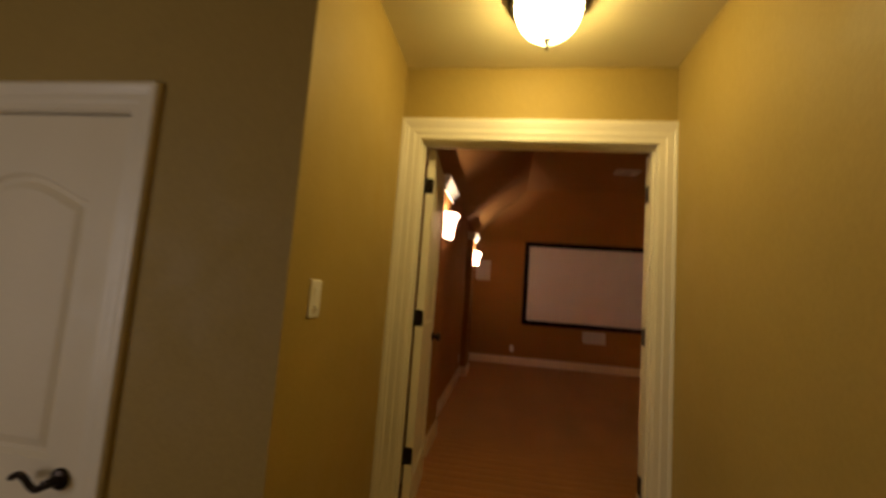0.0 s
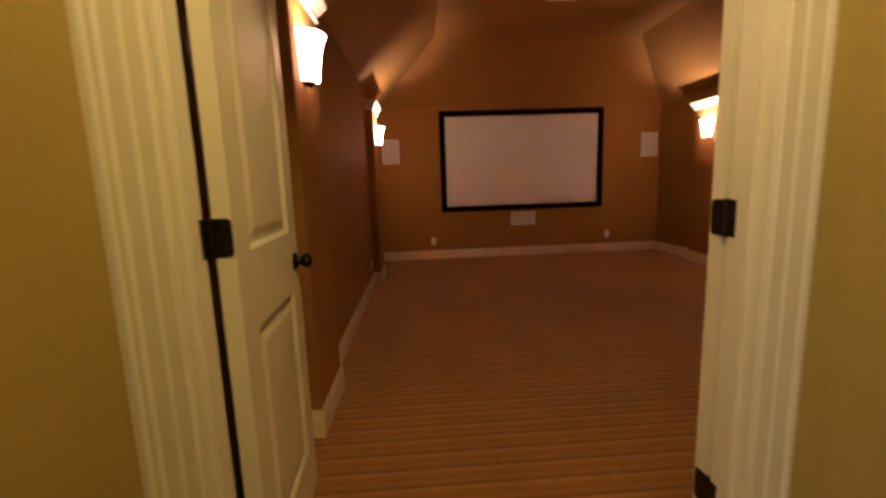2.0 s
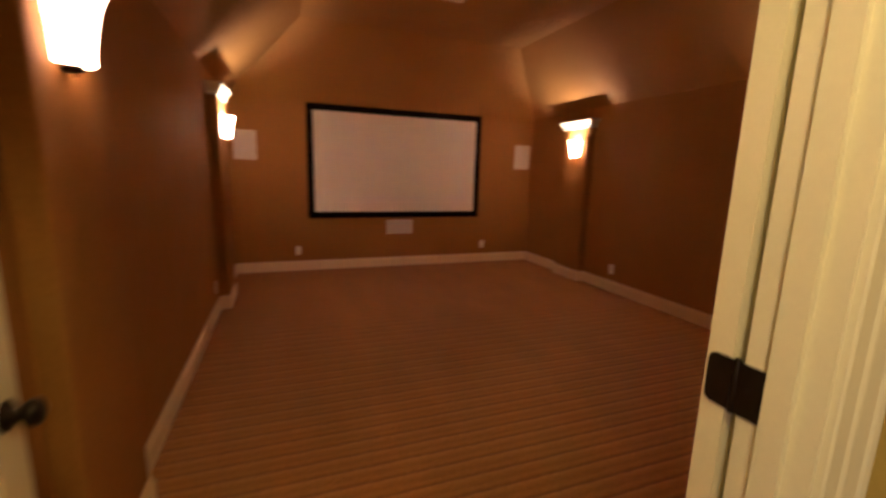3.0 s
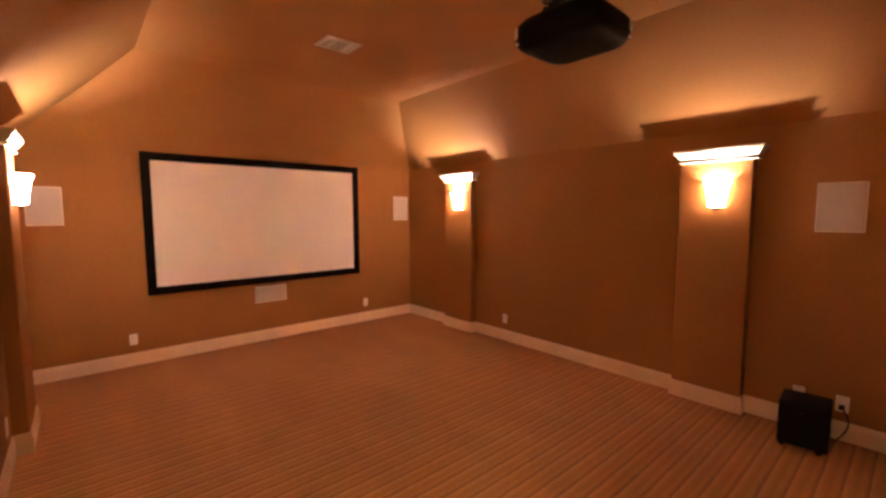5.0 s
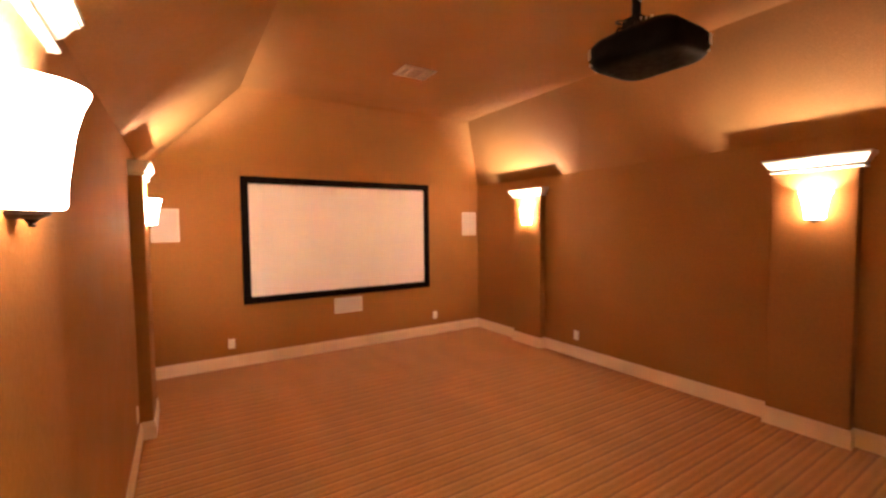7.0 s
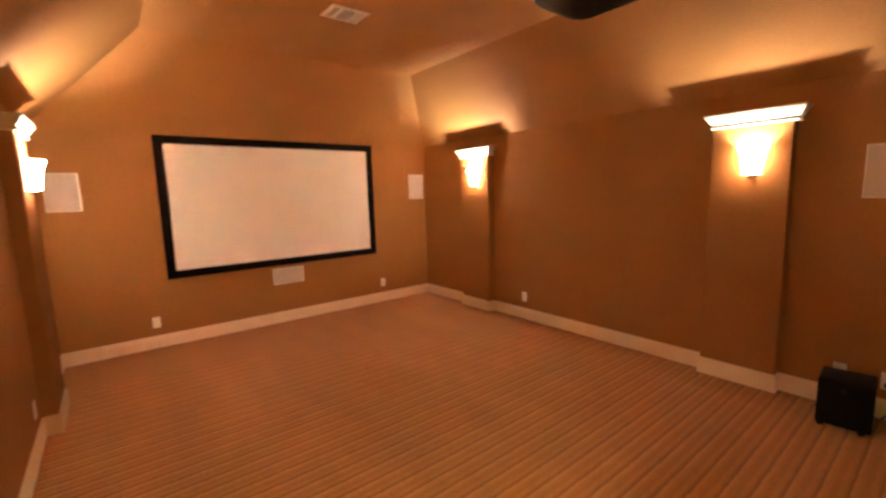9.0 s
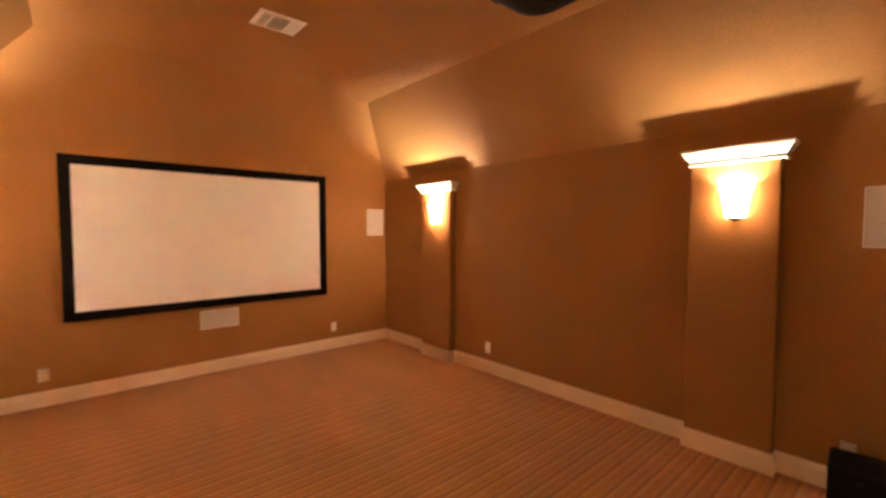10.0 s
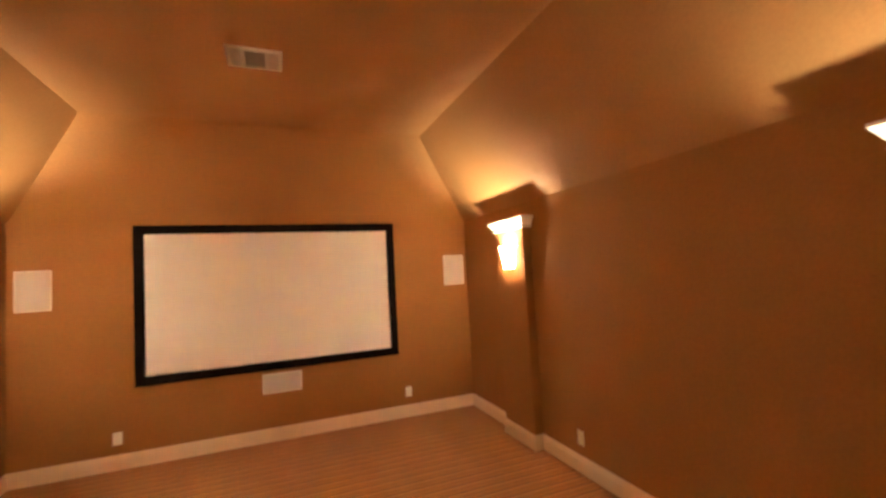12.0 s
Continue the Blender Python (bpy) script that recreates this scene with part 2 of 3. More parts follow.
def sweep(bm, profile, path, put, closed=False):
    """Runs a profile of (a, b) along a flat path with mitred corners: a to the path's left, b out of its plane."""
    n, rings = len(path), []
    for i, p in enumerate(path):
        p = Vector(p)
        ways = []
        if closed or i > 0:
            ways.append((p - Vector(path[i - 1])).normalized())
        if closed or i < n - 1:
            ways.append((Vector(path[(i + 1) % n]) - p).normalized())
        sides = [Vector((-w.y, w.x)) for w in ways]
        mid = sum(sides, Vector((0, 0))).normalized()
        mid = mid / max(mid.dot(sides[0]), 0.2)
        rings.append([bm.verts.new(put(*(p + a * mid), b)) for a, b in profile])
    count = len(profile)
    for i in range(n if closed else n - 1):
        r, s = rings[i], rings[(i + 1) % n]
        for k in range(count):
            bm.faces.new((r[k], r[(k + 1) % count], s[(k + 1) % count], s[k]))
    if not closed:
        bm.faces.new(rings[0]), bm.faces.new(rings[-1][::-1])
    return bm


def lathe(bm, profile, segments=24, m=Matrix()):
    """Turns a profile of (radius, z) about z."""
    rings = []
    for r, z in profile:
        if r < 1e-6:
            rings.append([bm.verts.new(m @ Vector((0, 0, z)))])
        else:
            rings.append([bm.verts.new(m @ Vector((r * math.cos(a), r * math.sin(a), z))) for a in (2 * math.pi * k / segments for k in range(segments))])
    for r, s in zip(rings, rings[1:]):
        for k in range(segments):
            j = (k + 1) % segments
            if len(r) == 1:
                bm.faces.new((r[0], s[k], s[j]))
            elif len(s) == 1:
                bm.faces.new((r[k], r[j], s[0]))
            else:
                bm.faces.new((r[k], r[j], s[j], s[k]))
    return bm


def loft(bm, rings, cap=True, closed=True):
    made = [[bm.verts.new(p) for p in ring] for ring in rings]
    count = len(made[0])
    for r, s in zip(made, made[1:]):
        for k in range(count if closed else count - 1):
            j = (k + 1) % count
            bm.faces.new((r[k], r[j], s[j], s[k]))
    if cap:
        bm.faces.new(made[0][::-1]), bm.faces.new(made[-1])
    return bm


def rounded(w, h, r, steps=5):
    """A rounded rectangle round the origin, as points."""
    out = []
    for cx, cy, a0 in ((w / 2 - r, h / 2 - r, 0), (-w / 2 + r, h / 2 - r, 90), (-w / 2 + r, -h / 2 + r, 180), (w / 2 - r, -h / 2 + r, 270)):
        for k in range(steps + 1):
            a = radians(a0 + 90 * k / steps)
            out.append((cx + r * math.cos(a), cy + r * math.sin(a)))
    return out


def tube(points, radius, sides=8):
    """A bent round tube through points."""
    bm = bmesh.new()
    rings, pts = [], [Vector(p) for p in points]
    for i, p in enumerate(pts):
        way = (pts[min(i + 1, len(pts) - 1)] - pts[max(i - 1, 0)]).normalized()
        turn = way.to_track_quat("Z", "X").to_matrix()
        rings.append([p + turn @ Vector((radius * math.cos(a), radius * math.sin(a), 0)) for a in (2 * math.pi * k / sides for k in range(sides))])
    return loft(bm, rings)


def inset_loop(loop, d):
    """A closed loop, counter-clockwise, moved inwards by d."""
    out, n = [], len(loop)
    for i, p in enumerate(loop):
        p = Vector(p)
        w0, w1 = (p - Vector(loop[i - 1])).normalized(), (Vector(loop[(i + 1) % n]) - p).normalized()
        n0, n1 = Vector((-w0.y, w0.x)), Vector((-w1.y, w1.x))
        mid = (n0 + n1).normalized()
        out.append(tuple(p + mid * (d / max(mid.dot(n0), 0.3))))
    return out


def panel_leaf(width, height, thick, panels):
    """A moulded door leaf in x, z with its hinge edge at x = 0 and its faces at y = 0 and y = thick. panels: loops of (x, z)."""
    bm = bmesh.new()
    corner = {}
    for y, sign in ((0.0, 1), (thick, -1)):
        outer = [bm.verts.new((x, y, z)) for x, z in ((0, 0), (width, 0), (width, height), (0, height))]
        corner[y] = outer
        edges = [bm.edges.new((outer[i], outer[(i + 1) % 4])) for i in range(4)]
        for loop in panels:
            rings = []
            for d, depth in ((0.0, 0.0), (0.006, 0.005), (0.014, 0.012), (0.028, 0.012), (0.050, 0.004), (0.056, 0.003)):
                rings.append([bm.verts.new((x, y + sign * depth, z)) for x, z in inset_loop(loop, d)])
            n = len(loop)
            edges += [bm.edges.new((rings[0][i], rings[0][(i + 1) % n])) for i in range(n)]
            for r, s in zip(rings, rings[1:]):
                for k in range(n):
                    j = (k + 1) % n
                    bm.faces.new((r[k], r[j], s[j], s[k]))
            bm.faces.new(rings[-1])
        bmesh.ops.triangle_fill(bm, use_beauty=True, use_dissolve=False, edges=edges)
    a, b = corner[0.0], corner[thick]
    for i in range(4):
        j = (i + 1) % 4
        bm.faces.new((a[i], a[j], b[j], b[i]))
    return bm


def rect_loop(x0, x1, z0, z1):
    return [(x0, z0), (x1, z0), (x1, z1), (x0, z1)]


def arch_loop(x0, x1, z0, z1, rise, steps=14):
    """A panel whose top is a low arch: shoulders at z1, the crown rise above them."""
    out = [(x0, z0), (x1, z0), (x1, z1)]
    for k in range(1, steps):
        u = k / steps
        out.append((x1 + (x0 - x1) * u, z1 + rise * math.sin(math.pi * u) ** 1.3))
    return out + [(x0, z1)]


# ---- the theatre's shell ----
def structure(name, bm, mat, label, category):
    return tagged(part(name, bm, mat), label, category, kind="structure")


T = 0.12
bm = block(ROOM_L, ROOM_R, HALL_Y, ROOM_F, -0.12, 0.0)
structure("floor", bm, M_CARPET, "brown cut-pile carpet with dark and pale cross stripes", "carpet")

structure("wall_west", block(ROOM_L - T, ROOM_L, ROOM_N, ROOM_F + T, -0.12, WALL_TOP), M_BROWN, "brown painted textured wall of the home theatre", "wall")
structure("wall_east", block(ROOM_R, ROOM_R + T, ROOM_N, ROOM_F + T, -0.12, WALL_TOP), M_BROWN, "brown painted textured wall of the home theatre", "wall")

# the door wall: brown to the theatre, mustard to the hall
JT = 0.02
bm = bmesh.new()
top = CEIL_Z + 0.16
for x0, x1, z0, z1 in ((ALC_L - T, OPEN_L - JT, 0.0, OPEN_T + JT), (OPEN_R + JT, ROOM_R + T, 0.0, OPEN_T + JT), (ALC_L - T, ROOM_R + T, OPEN_T + JT, top)):
    add_box(bm, x0, x1, HALL_Y, ROOM_N, z0, z1)
bmesh.ops.recalc_face_normals(bm, faces=bm.faces)
for f in bm.faces:
    f.material_index = 1 if f.normal.y < -0.5 else 0
structure("wall_south", bm, (M_BROWN, M_HALL), "wall with the double doorway, brown inside and mustard to the hall", "wall")

# the vaulted ceiling: flat in the middle, sloping down to three walls
# the far slope runs into the wall and the flat part in soft curves
def slope_x(z, side):
    u = max(z - WALL_TOP, 0.0) / (CEIL_Z - WALL_TOP)
    return ROOM_L + u * (FLAT_L - ROOM_L) if side == "L" else ROOM_R + u * (FLAT_R - ROOM_R)


def bend(p, q, r, steps=8):
    """A soft bend from p past the corner q to r."""
    return [tuple((1 - u) ** 2 * np.array(p) + 2 * u * (1 - u) * np.array(q) + u * u * np.array(r)) for u in (k / steps for k in range(steps + 1))]


rise = np.array([FLAT_F - ROOM_F, CEIL_Z - WALL_TOP])
way = rise / np.linalg.norm(rise)
foot, crown, soft_low, soft_high = np.array([ROOM_F, WALL_TOP]), np.array([FLAT_F, CEIL_Z]), 0.10, 0.05
SOFT_Z = WALL_TOP - soft_low
curve = bend(foot - (0, soft_low), foot, foot + soft_low * way) + bend(crown - soft_high * way, crown, crown - (soft_high, 0))
bm = bmesh.new()
left = [bm.verts.new((slope_x(z, "L"), y, z)) for y, z in curve]
right = [bm.verts.new((slope_x(z, "R"), y, z)) for y, z in curve]
for k in range(len(curve) - 1):
    bm.faces.new((left[k], left[k + 1], right[k + 1], right[k])).smooth = True
near = {}
for side in "LR":
    near[side] = [bm.verts.new((slope_x(z, side), ROOM_N, z)) for z in (WALL_TOP, CEIL_Z)]
for side, edge in (("L", left), ("R", right)):
    above = [v for v in edge if v.co.z > WALL_TOP + 1e-4]
    corner = bm.verts.new((slope_x(WALL_TOP, side), curve[4][0], WALL_TOP))
    bm.faces.new([near[side][0], corner] + above + [near[side][1]])
bm.faces.new((near["L"][1], left[-1], right[-1], near["R"][1]))
bmesh.ops.recalc_face_normals(bm, faces=bm.faces[:])
flat_face = max(bm.faces, key=lambda f: f.calc_area() if abs(f.normal.z) > 0.99 else 0)
if flat_face.normal.z > 0:
    bmesh.ops.reverse_faces(bm, faces=bm.faces[:])
inner, rim = bm.faces[:], [e for e in bm.edges if e.is_boundary]
lift = {v: bm.verts.new(v.co + Vector((0, 0, 0.12))) for v in bm.verts[:]}
for f in inner:
    bm.faces.new([lift[v] for v in reversed(f.verts[:])])
for e in rim:
    a, b = e.verts
    bm.faces.new((a, b, lift[b], lift[a]))
structure("ceiling", bm, M_BROWN, "brown vaulted ceiling with sloping sides and flat middle", "ceiling")

structure("wall_north", block(ROOM_L, ROOM_R, ROOM_F, ROOM_F + T, -0.12, SOFT_Z), M_BROWN, "brown painted wall behind the projection screen", "wall")

# pilasters
PILASTERS = [("L", 3.74, 4.252), ("L", 6.99, 7.525), ("R", 3.912, 4.442), ("R", 7.04, 7.575)]
CAP_SHIFT = [(0.0, 0.004), (0.0, 0.020), (-0.012, -0.012), (-0.008, 0.0)]     # how far each capital sits off its shaft, in y and z
SCONCE_AT = [(3.930, 0.006), (7.258, 0.018), (4.152, -0.004), (7.278, 0.0)]   # y of each sconce, and its lift
BASE_PROFILE = [(0, 0), (0.014, 0), (0.014, 0.100), (0.0125, 0.106), (0.009, 0.112), (0.0085, 0.122), (0.005, 0.134), (0.004, 0.140), (0, 0.140)]
CAP_PROFILE = [(0, 2.078), (0.016, 2.078), (0.021, 2.083), (0.021, 2.089), (0.016, 2.094), (0.010, 2.098), (0.010, 2.106), (0.018, 2.112), (0.030, 2.126),
               (0.038, 2.142), (0.046, 2.154), (0.054, 2.160), (0.054, 2.166), (0.060, 2.170), (0.060, 2.186), (0, 2.186)]


def flat(x, y, b):
    return (x, y, b)


def depth_of(side, y0):
    """The pilaster by the doors is shallower than the others."""
    return 0.075 if side == "L" and y0 < 5 else PIL


def pilaster(side, y0, y1, dy, dz):
    x_wall, sign = (ROOM_L, 1) if side == "L" else (ROOM_R, -1)
    deep = depth_of(side, y0)
    ob = thing("pilaster", "brown painted wall pilaster with a white crown moulding cap", "pilaster", "pilasters along the side walls", pose(x_wall, (y0 + y1) / 2, 0))
    w = (y1 - y0) / 2
    xs = sorted((0.0, sign * deep))
    bm = block(xs[0], xs[1], -w, w, 0.0, 2.12)
    edges = [e for e in bm.edges if abs(e.verts[0].co.z - e.verts[1].co.z) > 1 and abs(e.verts[0].co.x) > 0.01]
    bmesh.ops.bevel(bm, geom=edges, offset=0.012, segments=4, profile=0.5, affect="EDGES")
    part("shaft", bm, M_BROWN, ob, "brown textured shaft with rounded corners", smooth=True)
    bm = bmesh.new()
    path = [(0, -w), (sign * deep, -w), (sign * deep, w), (0, w)] if sign < 0 else [(0, w), (deep, w), (deep, -w), (0, -w)]
    sweep(bm, CAP_PROFILE, path, flat)
    add_box(bm, xs[0] + 0.001, xs[1] - 0.001, -w + 0.001, w - 0.001, 2.10, 2.183)
    part("capital", bm, M_TRIM, ob, "white stepped crown moulding").location = (0, dy, dz)
    return ob


for p, shift in zip(PILASTERS, CAP_SHIFT):
    pilaster(*p, *shift)

# baseboards round the theatre
path = [(OPEN_R + 0.124, ROOM_N), (ROOM_R, ROOM_N)]
for side, y0, y1 in [p for p in PILASTERS if p[0] == "R"]:
    path += [(ROOM_R, y0), (ROOM_R - PIL, y0), (ROOM_R - PIL, y1), (ROOM_R, y1)]
path += [(ROOM_R, ROOM_F), (ROOM_L, ROOM_F)]
for side, y0, y1 in reversed([p for p in PILASTERS if p[0] == "L"]):
    path += [(ROOM_L, y1), (ROOM_L + depth_of(side, y0), y1), (ROOM_L + depth_of(side, y0), y0), (ROOM_L, y0)]
path += [(ROOM_L, ROOM_N + 0.01)]
bm = sweep(bmesh.new(), BASE_PROFILE, path, flat)
structure("baseboard", bm, M_BASE, "cream painted moulded baseboard round the theatre", "baseboard")

# ---- the doorway ----
bm = bmesh.new()
add_box(bm, OPEN_L - JT, OPEN_L, HALL_Y, ROOM_N, 0.0, OPEN_T)
add_box(bm, OPEN_R, OPEN_R + JT, HALL_Y, ROOM_N, 0.0, OPEN_T)
add_box(bm, OPEN_L - JT, OPEN_R + JT, HALL_Y, ROOM_N, OPEN_T, OPEN_T + JT)
S0, S1, SD = ROOM_N - 0.078, ROOM_N - 0.040, 0.012
add_box(bm, OPEN_L, OPEN_L + SD, S0, S1, 0.0, OPEN_T - SD)
add_box(bm, OPEN_R - SD, OPEN_R, S0, S1, 0.0, OPEN_T - SD)
add_box(bm, OPEN_L, OPEN_R, S0, S1, OPEN_T - SD, OPEN_T)
structure("door_jamb", bm, M_TRIM, "cream painted door jamb with a stop strip", "door frame")

for x in (OPEN_L + 0.475, OPEN_R - 0.475):
    dc = thing("door_catch", "dark bronze catch plate on the head jamb", "door catch", "catches of the double door", pose(x, ROOM_N - 0.020, OPEN_T))
    part("plate", block(-0.026, 0.026, -0.011, 0.011, -0.0035, 0.0, 0.001), M_BRONZE, dc)
    part("pocket", lathe(bmesh.new(), [(0, -0.0036), (0.005, -0.0036), (0.007, -0.0052), (0.008, -0.0034)], 12), M_SLOT, dc)

CASING = [(0.0, 0.0), (0.0, 0.010), (0.003, 0.013), (0.030, 0.014), (0.035, 0.017), (0.039, 0.018), (0.068, 0.019), (0.073, 0.022), (0.080, 0.024), (0.086, 0.0235),
          (0.091, 0.026), (0.097, 0.028), (0.112, 0.028), (0.118, 0.023), (0.118, 0.0)]


def casing(name, x0, x1, z0, z1, y, out, label, scale=1.0, thin=1.0):
    """Moulding round an opening in a wall that faces along y."""
    prof = [(a * scale, b * scale * thin) for a, b in CASING]
    bm = sweep(bmesh.new(), prof, [(x0, z0), (x0, z1), (x1, z1), (x1, z0)], lambda x, z, b: (x, y + out * b, z))
    return structure(name, bm, M_TRIM, label, "door casing")


casing("door_casing", OPEN_L - 0.006, OPEN_R + 0.006, 0.0, OPEN_T + 0.006, HALL_Y, -1, "cream painted fluted casing round the double doorway")
casing("door_casing", OPEN_L - 0.006, OPEN_R + 0.006, 0.0, OPEN_T + 0.006, ROOM_N, 1, "cream painted fluted casing on the theatre side", 1.0, 0.4)

LEAF_W, LEAF_H, LEAF_T = 0.614, 2.072, 0.044


def knob_mesh(sign):
    bm = bmesh.new()
    m = pose(0, 0, 0, -90 * sign)
    lathe(bm, [(0, 0), (0.031, 0), (0.032, 0.004), (0.026, 0.010), (0.015, 0.014), (0.013, 0.022), (0.018, 0.028), (0.026, 0.036), (0.029, 0.045), (0.026, 0.055), (0.015, 0.061), (0, 0.063)], 24, m)
    return bm


def hinge_plate(w, h):
    """One rounded leaf of a hinge, flat in y and z, its knuckle side at y = 0."""
    bm = bmesh.new()
    r = 0.013
    pts = [(0, h / 2), (0, -h / 2)]
    for cz, a0 in ((-h / 2 + r, 270), (h / 2 - r, 180)):
        pts += [(-w + r + r * math.cos(radians(a0 - 18 * k)), cz + r * math.sin(radians(a0 - 18 * k))) for k in range(6)]
    loft(bm, [[(x, p[0], p[1]) for p in pts] for x in (0, 0.0025)])
    for z in (-h * 0.32, 0.0, h * 0.32):
        lathe(bm, [(0.0, 0.0035), (0.004, 0.003), (0.0045, 0.002)], 10, pose(0, -w / 2 + (0.008 if z == 0 else -0.006), z, 0, 90, 0))
    return bm


def double_door_leaf(label, m, mirrored, knob_from_edge=0.06):
    ob = thing("door", label, "door", "leaves of the double door", m)
    s = -1 if mirrored else 1
    panels = [rect_loop(0.105, LEAF_W - 0.105, 0.20, 0.835), arch_loop(0.105, LEAF_W - 0.105, 1.045, 1.86, 0.07)]
    bm = panel_leaf(LEAF_W, LEAF_H, LEAF_T, panels)
    for v in bm.verts:
        v.co.x *= s
    body = part("leaf", bm, M_DOOR, ob, "cream painted two-panel leaf")
    for sign, y in ((-1, 0.0), (1, LEAF_T)):
        k = part("knob", knob_mesh(sign), M_BRONZE, body, "dark bronze egg-shaped knob", smooth=True)
        k.location = (s * (LEAF_W - knob_from_edge), y, 0.935)
    return ob


# closed, a leaf lies in the wall's thickness against the stop; both stand open
left_leaf = double_door_leaf("cream two-panel door leaf standing open along the wall", pose(OPEN_L + 0.016 + LEAF_T, ROOM_N + 0.013, 0.012, 0, 0, 93.5), False)
right_leaf = double_door_leaf("cream two-panel door leaf folded back flat against the wall", pose(OPEN_R + 0.002, ROOM_N + 0.022, 0.012, 0, 0, 0), False)

HINGE_Z = (0.352, 1.102, 1.865)
for z in HINGE_Z:
    for side in (0, 1):
        hg = thing("hinge", "dark bronze door hinge with rounded corners on the jamb", "hinge", "hinges of the double door")
        x = OPEN_L if side == 0 else OPEN_R
        sgn = 1 if side == 0 else -1
        a = part("jamb_plate", hinge_plate(0.042, 0.09), M_BRONZE, hg)
        a.matrix_basis = pose(x, ROOM_N, z) if side == 0 else pose(x, ROOM_N, z) @ Matrix.Diagonal((-1, 1, 1, 1))
        b = part("leaf_plate", hinge_plate(0.042, 0.09), M_BRONZE, hg)
        if side == 0:
            b.matrix_basis = Matrix.Translation((OPEN_L + 0.016, ROOM_N + 0.0125, z)) @ Matrix(((0, -1, 0, 0), (-1, 0, 0, 0), (0, 0, 1, 0), (0, 0, 0, 1)))
            part("web", block(OPEN_L + 0.001, OPEN_L + 0.022, ROOM_N + 0.007, ROOM_N + 0.0095, z - 0.045, z + 0.045), M_BRONZE, hg)
        else:
            b.matrix_basis = Matrix.Translation((OPEN_R + 0.0015, ROOM_N + 0.018, z)) @ Matrix.Diagonal((-1, -1, 1, 1))
            part("web", block(OPEN_R - 0.001, OPEN_R + 0.0015, ROOM_N, ROOM_N + 0.018, z - 0.045, z + 0.045), M_BRONZE, hg)
        kn = part("knuckle", lathe(bmesh.new(), [(0, -0.049), (0.0045, -0.048), (0.006, -0.045), (0.006, 0.045), (0.0045, 0.048), (0, 0.049)], 12), M_BRONZE, hg, smooth=True)
        kn.location = (x + sgn * (0.010 if side == 0 else -0.002), ROOM_N + (0.007 if side == 0 else 0.012), z)

# ---- the screen wall ----
SX0, SX1, SZ0, SZ1, FW = 0.878, 3.490, 0.750, 2.310, 0.088
scr = thing("projection_screen", "fixed white projection screen in a black velvet frame", "projection screen")
frame_profile = [(0, 0), (0, 0.030), (0.004, 0.036), (FW - 0.020, 0.036), (FW - 0.002, 0.026), (FW, 0.022), (FW, 0)]
bm = sweep(bmesh.new(), frame_profile, [(SX0, SZ0), (SX1, SZ0), (SX1, SZ1), (SX0, SZ1)], lambda x, z, b: (x, ROOM_F - 0.004 - b, z), closed=True)
part("frame", bm, M_FRAME, scr, "black velvet border")
part("fabric", block(SX0 + FW - 0.01, SX1 - FW + 0.01, ROOM_F - 0.020, ROOM_F - 0.006, SZ0 + FW - 0.01, SZ1 - FW + 0.01), M_SCREEN, scr, "matt white screen fabric")


def wall_speaker(w, h, m, label):
    """An in-wall loudspeaker, flat in x and z, facing -y."""
    ob = thing("wall_speaker", label, "speaker", "loudspeakers set into the walls", m)
    bm = bmesh.new()
    rim = rounded(w, h, 0.008, 3)
    inner = rounded(w - 0.016, h - 0.016, 0.005, 3)
    rings = [[(x, 0, z) for x, z in rim], [(x, -0.007, z) for x, z in rim], [(x * 0.99, -0.009, z * 0.99) for x, z in rim], [(x, -0.009, z) for x, z in inner], [(x, -0.005, z) for x, z in inner]]
    loft(bm, rings, cap=False)
    part("frame", bm, M_PLATE, ob)
    bm = bmesh.new()
    loft(bm, [[(x, -0.004, z) for x, z in inner], [(x, -0.0075, z) for x, z in rounded(w - 0.019, h - 0.019, 0.005, 3)], [(x, -0.0085, z) for x, z in rounded(w - 0.03, h - 0.03, 0.005, 3)]])
    part("grille", bm, M_GRILLE, ob, "fine white metal grille")
    return ob


wall_speaker(0.268, 0.372, pose(4.265, ROOM_F, 1.716), "white in-wall loudspeaker with a fine grille beside the screen")
wall_speaker(0.268, 0.372, pose(0.108, ROOM_F, 1.720), "white in-wall loudspeaker with a fine grille beside the screen")
wall_speaker(0.395, 0.206, pose(2.197, ROOM_F, 0.605), "white in-wall centre loudspeaker lying flat under the screen")
wall_speaker(0.268, 0.355, pose(ROOM_R, 3.405, 1.685, 0, 0, -90), "white in-wall loudspeaker with a fine grille on the side wall")


def outlet(m, label="white duplex wall outlet above the baseboard"):
    ob = thing("wall_outlet", label, "outlet", "outlets low on the walls", m)
    bm = bmesh.new()
    loft(bm, [[(x, 0, z) for x, z in rounded(0.074, 0.118, 0.006, 3)], [(x, -0.004, z) for x, z in rounded(0.074, 0.118, 0.006, 3)], [(x, -0.006, z) for x, z in rounded(0.068, 0.112, 0.005, 3)]])
    part("plate", bm, M_PLATE, ob)
    for z in (-0.020, 0.020):
        bm = bmesh.new()
        loft(bm, [[(x, -0.004, zz + z) for x, zz in rounded(0.034, 0.029, 0.010, 4)], [(x, -0.0085, zz + z) for x, zz in rounded(0.033, 0.028, 0.010, 4)]])
        face = part("receptacle", bm, M_PLATE, ob)
        bm = bmesh.new()
        add_box(bm, -0.009, -0.007, -0.009, -0.007, z - 0.002, z + 0.006)
        add_box(bm, 0.007, 0.009, -0.009, -0.007, z - 0.002, z + 0.006)
        part("slot", bm, M_SLOT, face)
    return ob


